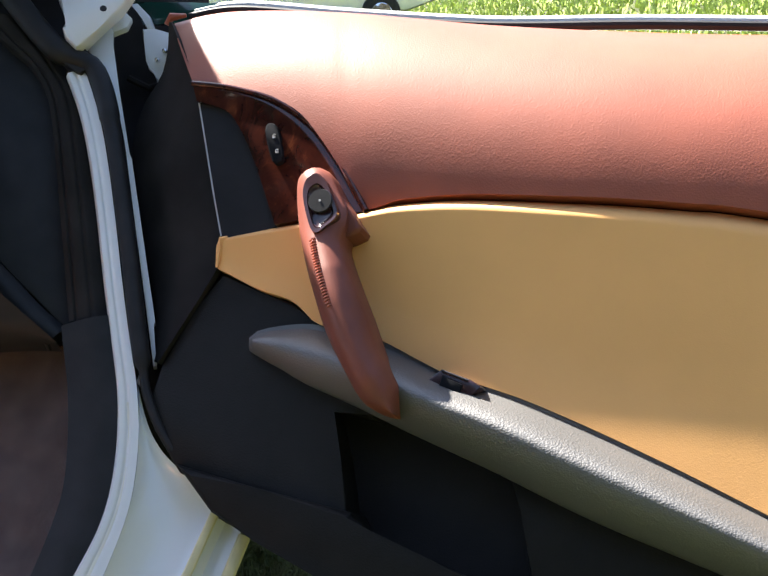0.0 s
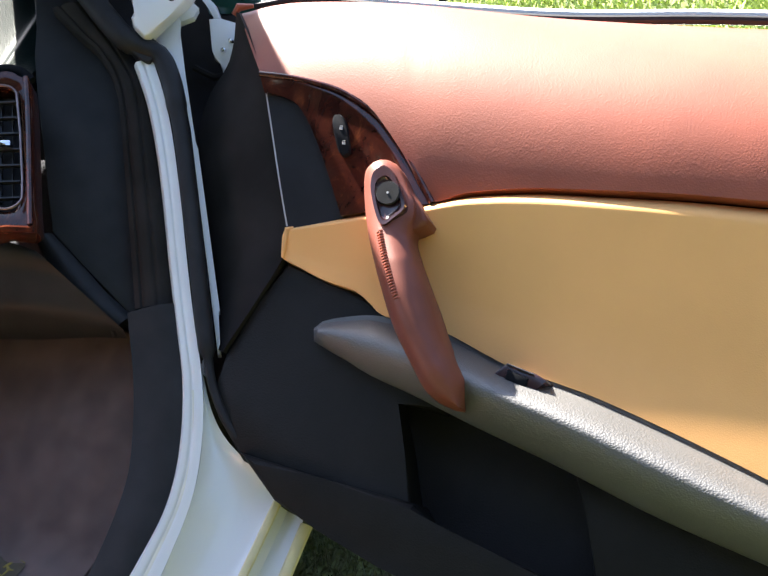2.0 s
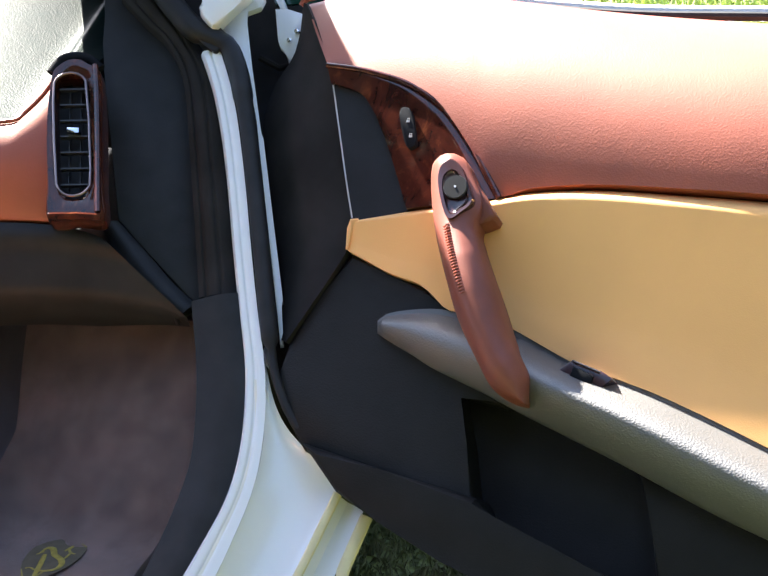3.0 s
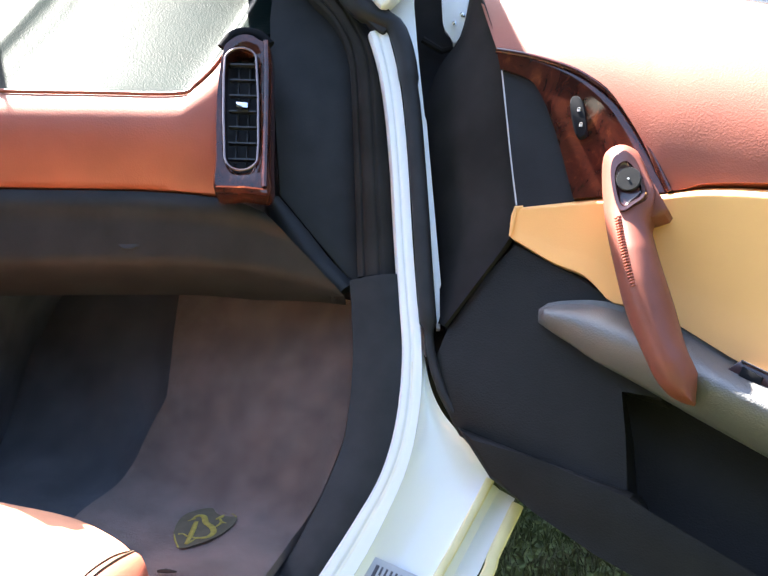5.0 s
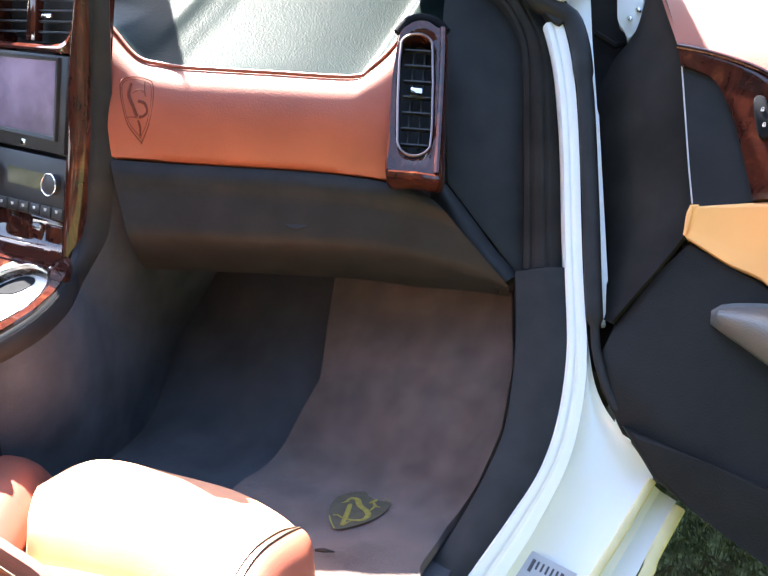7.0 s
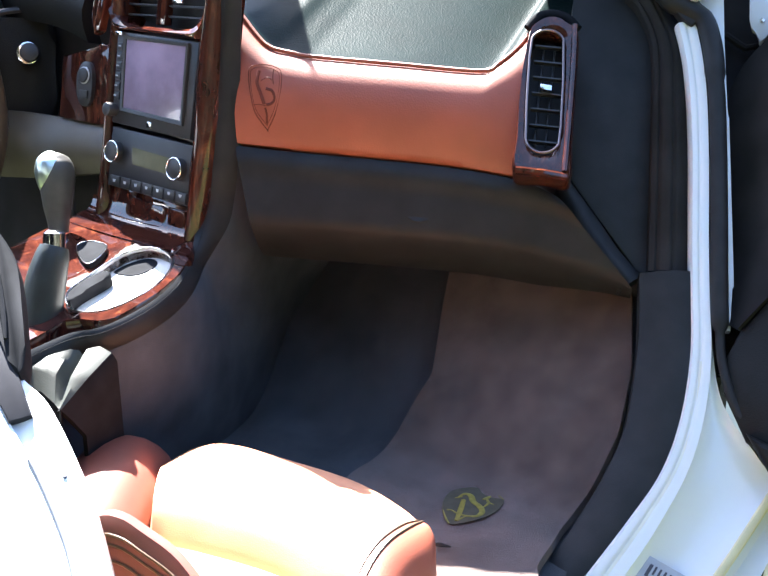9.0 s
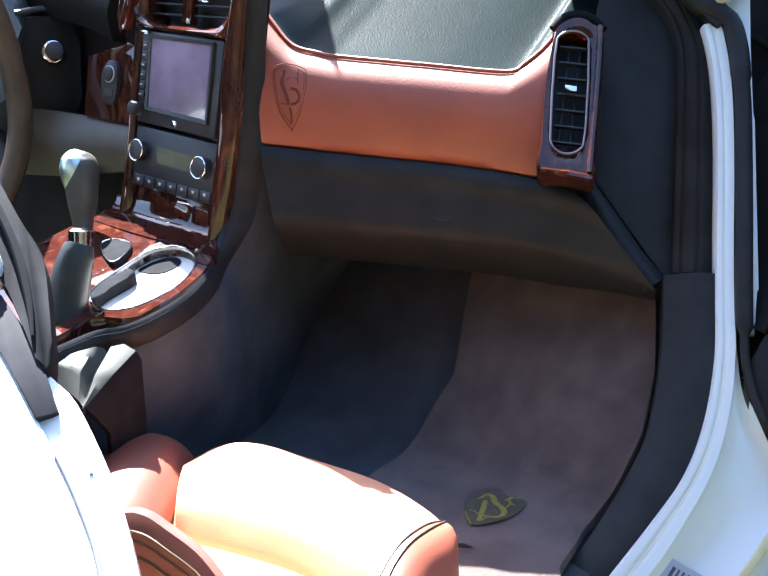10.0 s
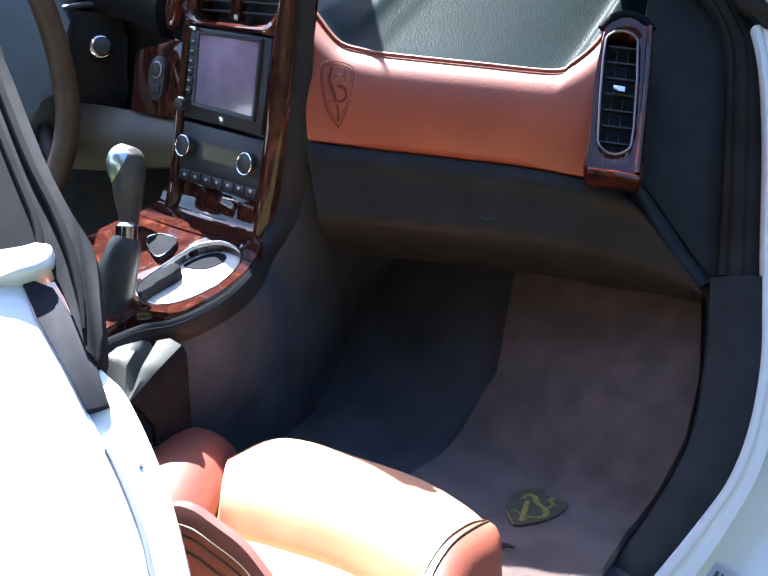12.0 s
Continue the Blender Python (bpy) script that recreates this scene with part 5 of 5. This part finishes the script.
def steering_column():
    s = thing("steering_column", "black steering column shroud with a round dial", "steering column")
    front = curve([(-0.288, -0.013, 0.79), (-0.268, 0.02, 0.796), (-0.246, 0.05, 0.792), (-0.236, 0.045, 0.73), (-0.234, 0.04, 0.67), (-0.25, 0.013, 0.655), (-0.268, -0.012, 0.652), (-0.28, -0.015, 0.72)], 4, True)
    part("shroud", slab(front, Vector((0.75, -0.6, 0.2)).normalized(), 0.08, 0.008, 3), BLACK, s)
    n = Vector((0.72, -0.62, 0.3)).normalized()
    part("dial", disc(Vector((-0.2502, 0.0207, 0.7535)) + n * 0.016, n, 0.0115, 0.02, 24, 0.002), PLASTIC, s, "black dial")
    part("dial_ring", disc(Vector((-0.2517, 0.0187, 0.754)) + n * 0.008, n, 0.0145, 0.012, 24, 0.003), CHROME, s, "bright dial ring")
    part("brow", tube(curve([(-0.285, -0.012, 0.80), (-0.266, 0.022, 0.806), (-0.243, 0.055, 0.801)], 5), 0.004, 8), PLASTIC, s)
    return s


steering_column()


# ---- seat ----
def passenger_seat():
    s = thing("passenger_seat", "terracotta leather passenger seat with cream panels in bright sun", "seat")
    far = curve([(0.262, -0.205, 0.44), (0.272, -0.170, 0.452), (0.30, -0.148, 0.455), (0.36, -0.134, 0.453), (0.42, -0.122, 0.45), (0.468, -0.124, 0.446), (0.508, -0.138, 0.446), (0.529, -0.154, 0.441)], 5)
    t = even(far, 44)
    seam = even(curve([(0.352, -0.293, 0.45), (0.376, -0.286, 0.452), (0.401, -0.276, 0.452), (0.463, -0.258, 0.45), (0.525, -0.252, 0.446), (0.537, -0.252, 0.443)]), 44)
    rows = [[p + Vector((-0.01, 0.02, -0.16)) for p in t], [p + Vector((-0.005, 0.022, -0.06)) for p in t], [p + Vector((0, 0.014, -0.022)) for p in t]]
    for v in (0, 0.06, 0.15, 0.3, 0.5, 0.7, 0.8, 0.86, 0.91, 0.96, 1.0):
        rows.append([p.lerp(q, v) + Vector((0, 0, 0.016 * math.sin(math.pi * v) ** 0.7 - 0.024 * (max(0, v - 0.82) / 0.18) ** 1.3)) for p, q in zip(t, seam)])
    part("cushion_roll", sheet(rows, back=(0, -0.005, -0.03)), CREAM, s, "cream leather front roll")
    back = [p + Vector((0.07, -0.17, -0.012)) for p in seam]
    rows = [[p.lerp(q, v) + Vector((0, 0, -0.022 + 0.024 * min(1, v / 0.35) ** 0.6)) for p, q in zip(seam, back)] for v in (0, 0.05, 0.12, 0.3, 0.6, 1.0)]
    part("cushion_seat", sheet(rows, back=(0, 0, -0.04)), CREAM, s, "cream leather seat panel")
    part("cross_seam", tube([p + Vector((0, 0, -0.0235)) for p in seam], 0.0015, 8), LEATHER, s, "terracotta seam")
    # outboard side with twin stitching
    o1 = even(curve([(0.510, -0.143, 0.449), (0.518, -0.172, 0.460), (0.526, -0.207, 0.464), (0.532, -0.232, 0.460), (0.540, -0.255, 0.452), (0.56, -0.30, 0.445)]), 24)
    o2 = even(curve([(0.537, -0.150, 0.425), (0.556, -0.174, 0.42), (0.565, -0.21, 0.42), (0.585, -0.25, 0.415), (0.62, -0.30, 0.41)]), 24)
    o3 = [p + Vector((0.012, -0.01, -0.13)) for p in o2]
    part("outer_bolster", sheet([[p.lerp(q, v) + Vector((0.3, 0.0, 0.6)) * 0.020 * math.sin(math.pi * v) ** 0.8 for p, q in zip(o1, o2)] for v in (0, 0.03, 0.08, 0.14, 0.2, 0.3, 0.4, 0.6, 0.8, 1.0)] + [[p.lerp(q, v) for p, q in zip(o2, o3)] for v in (0.2, 0.6, 1)], back=(-0.01, 0, -0.01)), LEATHER, s, "terracotta outer bolster")
    for off in (0.03, 0.14):
        part("bolster_seam", tube([p.lerp(q, off) + Vector((0.3, 0, 0.6)) * (0.020 * math.sin(math.pi * off) ** 0.8 + 0.0004) for p, q in zip(o1, o2)], 0.0013, 6), RIM, s)
    # inboard bolster
    pth = curve([(0.206, -0.172, 0.375), (0.212, -0.195, 0.408), (0.230, -0.228, 0.428), (0.268, -0.272, 0.43), (0.32, -0.34, 0.425), (0.39, -0.43, 0.43)], 6)
    # The handle's darker leather stands in for shade on this terracotta roll.
    part("inner_bolster", tube(pth, [w.x for w in curve([Vector((w, 0, 0)) for w in (0.02, 0.038, 0.045, 0.044, 0.044, 0.044)], 6)], 24, 0.85), LEATHER_DARK, s, "terracotta inner bolster, its shade painted by the darker brown leather")
    # side of the backrest in front of the quarter
    e = even(curve([(0.36, -0.385, 0.47), (0.386, -0.368, 0.496), (0.41, -0.364, 0.502), (0.432, -0.361, 0.497), (0.459, -0.355, 0.486), (0.486, -0.354, 0.47), (0.512, -0.355, 0.456), (0.55, -0.36, 0.43)]), 30)
    steps = ((-0.05, 0.02, -0.08), (-0.03, 0.022, -0.03), (-0.01, 0.01, -0.006), (0.004, -0.006, 0.0), (0.010, -0.012, -0.012), (0.015, -0.017, -0.05), (0.020, -0.022, -0.1), (0.03, -0.03, -0.2))
    part("backrest_bolster", sheet([[p + Vector(q) for p in e] for q in steps], back=(0, 0.004, -0.012)), SHADED_LEATHER, s, "terracotta leather backrest bolster with shade put into its plum-brown colour")
    for off in ((0.0098, -0.0118, -0.0115), (0.0110, -0.0130, -0.0185), (0.0130, -0.0150, -0.030)):
        part("bolster_stitching", tube([p + Vector(off) for p in e], 0.0012, 6), RIM, s)
    return s


passenger_seat()


# ---- floor ----
def floor():
    bend, steep, px, pz = 0.09, math.atan2(0.751, 0.661), [0.07 - 0.6], [0.385]
    grid = [-0.6 + 0.005 * i for i in range(240)]
    for v in grid[1:]:
        k = min(1, max(0, (v + bend / 2) / bend))
        ang = steep * k * k * (3 - 2 * k)
        px.append(px[-1] + 0.005 * math.cos(ang))
        pz.append(pz[-1] + 0.005 * math.sin(ang))

    def run(x, v, up=0.0):
        """A place across the footwell: v below 0 lies on the floor, above 0 climbs the toe board."""
        k = min(1, max(0, (v + bend / 2) / bend))
        ang = steep * k * k * (3 - 2 * k)
        return Vector((x, float(np.interp(v, grid, px)) - math.sin(ang) * up, float(np.interp(v, grid, pz)) + math.cos(ang) * up))

    vs = [-0.42, -0.2, -0.11, -0.07, -0.03, 0.0, 0.03, 0.06, 0.085, 0.15, 0.23]
    L = [0.46, 0.38, 0.325, 0.313, 0.306, 0.302, 0.301, 0.303, 0.306, 0.281, 0.256]
    R = [0.72, 0.635, 0.563, 0.55, 0.536, 0.534, 0.537, 0.538, 0.538, 0.523, 0.486]
    rows = []
    for i in range(44):
        v = -0.42 + 0.02 * i
        r = float(np.interp(v, vs, R)) + 0.02
        rows.append([run(-0.3 + (r + 0.3) * j / 30, v, -0.012 + 0.004 * math.sin(j * 1.3 + v * 30)) for j in range(31)])
    tagged(part("carpet", sheet(rows, back=(0, 0.005, -0.02)), CARPET), "black cabin carpet", "carpet", kind="structure")
    rows = []
    for i in range(60):
        v = -0.42 + 0.65 * i / 59
        l, r = float(np.interp(v, vs, L)), float(np.interp(v, vs, R))
        rows.append([run(l + (r - l) * j / 30, v, 0.002 + 0.0025 * noise.noise(Vector((j * 0.23, i * 0.13, 0)))) for j in range(31)])
    m = tagged(part("floor_mat", sheet(rows, back=(0, 0.003, -0.009)), MAT), "brown pile floor mat with a stitched gold shield", "mat")
    F = Plane((0.43, 0.0, 0.3888), (0, -0.0001, 1))
    shield = curve([(0.0304, -0.0319), (0.0152, -0.0216), (0.0026, -0.0095), (-0.0084, 0.0094), (-0.0121, 0.0256), (-0.0058, 0.041), (0.0066, 0.0501), (0.0212, 0.0489), (0.037, 0.0433), (0.0449, 0.0246), (0.0458, 0.0041), (0.0404, -0.0152)], 4, True)
    sh = part("shield", slab([F.at(p[0], p[1], 0.0) for p in shield], F.n, 0.0006), SHIELD, m, "dark shield patch")
    for line, w in (([(0.0015, 0.0176), (0.0019, 0.0271), (0.0087, 0.0276), (0.0182, 0.019), (0.029, 0.0149), (0.0376, 0.0074), (0.0392, -0.0024), (0.0326, -0.0088), (0.0229, -0.0113), (0.0144, -0.0095), (0.0104, -0.0119)], (1.0, 2.6, 3.6, 3.6, 3.6, 3.4, 2.6, 2.0, 1.5, 1.2, 2.0)),
                    ([(0.0089, 0.0158), (0.0198, -0.0028), (0.0306, -0.0234)], (2.6, 3.2, 2.2)), ([(0.0306, -0.0234), (0.0316, -0.0112)], (2.2, 0.8)),
                    ([(0.0224, 0.0291), (0.0232, 0.0358), (0.0227, 0.0413)], (1.6, 2.6, 0.6)), ([(0.0228, 0.034), (0.0303, 0.0279), (0.0362, 0.0278)], (1.2, 1.8, 0.8)),
                    ([(0.0303, 0.0279), (0.0321, 0.0208), (0.0325, 0.0125)], (1.6, 1.4, 0.6)), ([(0.0035, 0.0205), (0.0005, 0.013)], (1.4, 0.8)),
                    ([(0.0294, -0.0328), (0.0174, -0.0236), (0.0078, -0.0145)], (0.9, 1.0, 0.6)), ([(0.0083, 0.0502), (0.0212, 0.0489), (0.0367, 0.043)], (0.6, 1.0, 0.8))):
        k = [x.x for x in curve([Vector((x, 0, 0)) for x in w], 5)]
        part("gold_stroke", tube([F.at(p[0], p[1], 0.0006) for p in curve([Vector((*q, 0)) for q in line], 5)], [max(0.0004, x * 0.00085) for x in k], 6, 0.3, F.n), GOLD, sh)
    part("lint", tube([F.at(0.046, -0.079, 0.003), F.at(0.054, -0.076, 0.004), F.at(0.062, -0.071, 0.003)], [0.0012, 0.0022, 0.0006], 6), RUBBER, m)


SHIELD = material("dark_patch", (0.070, 0.062, 0.042), 0.95, tone=0.2, scale=120)
floor()
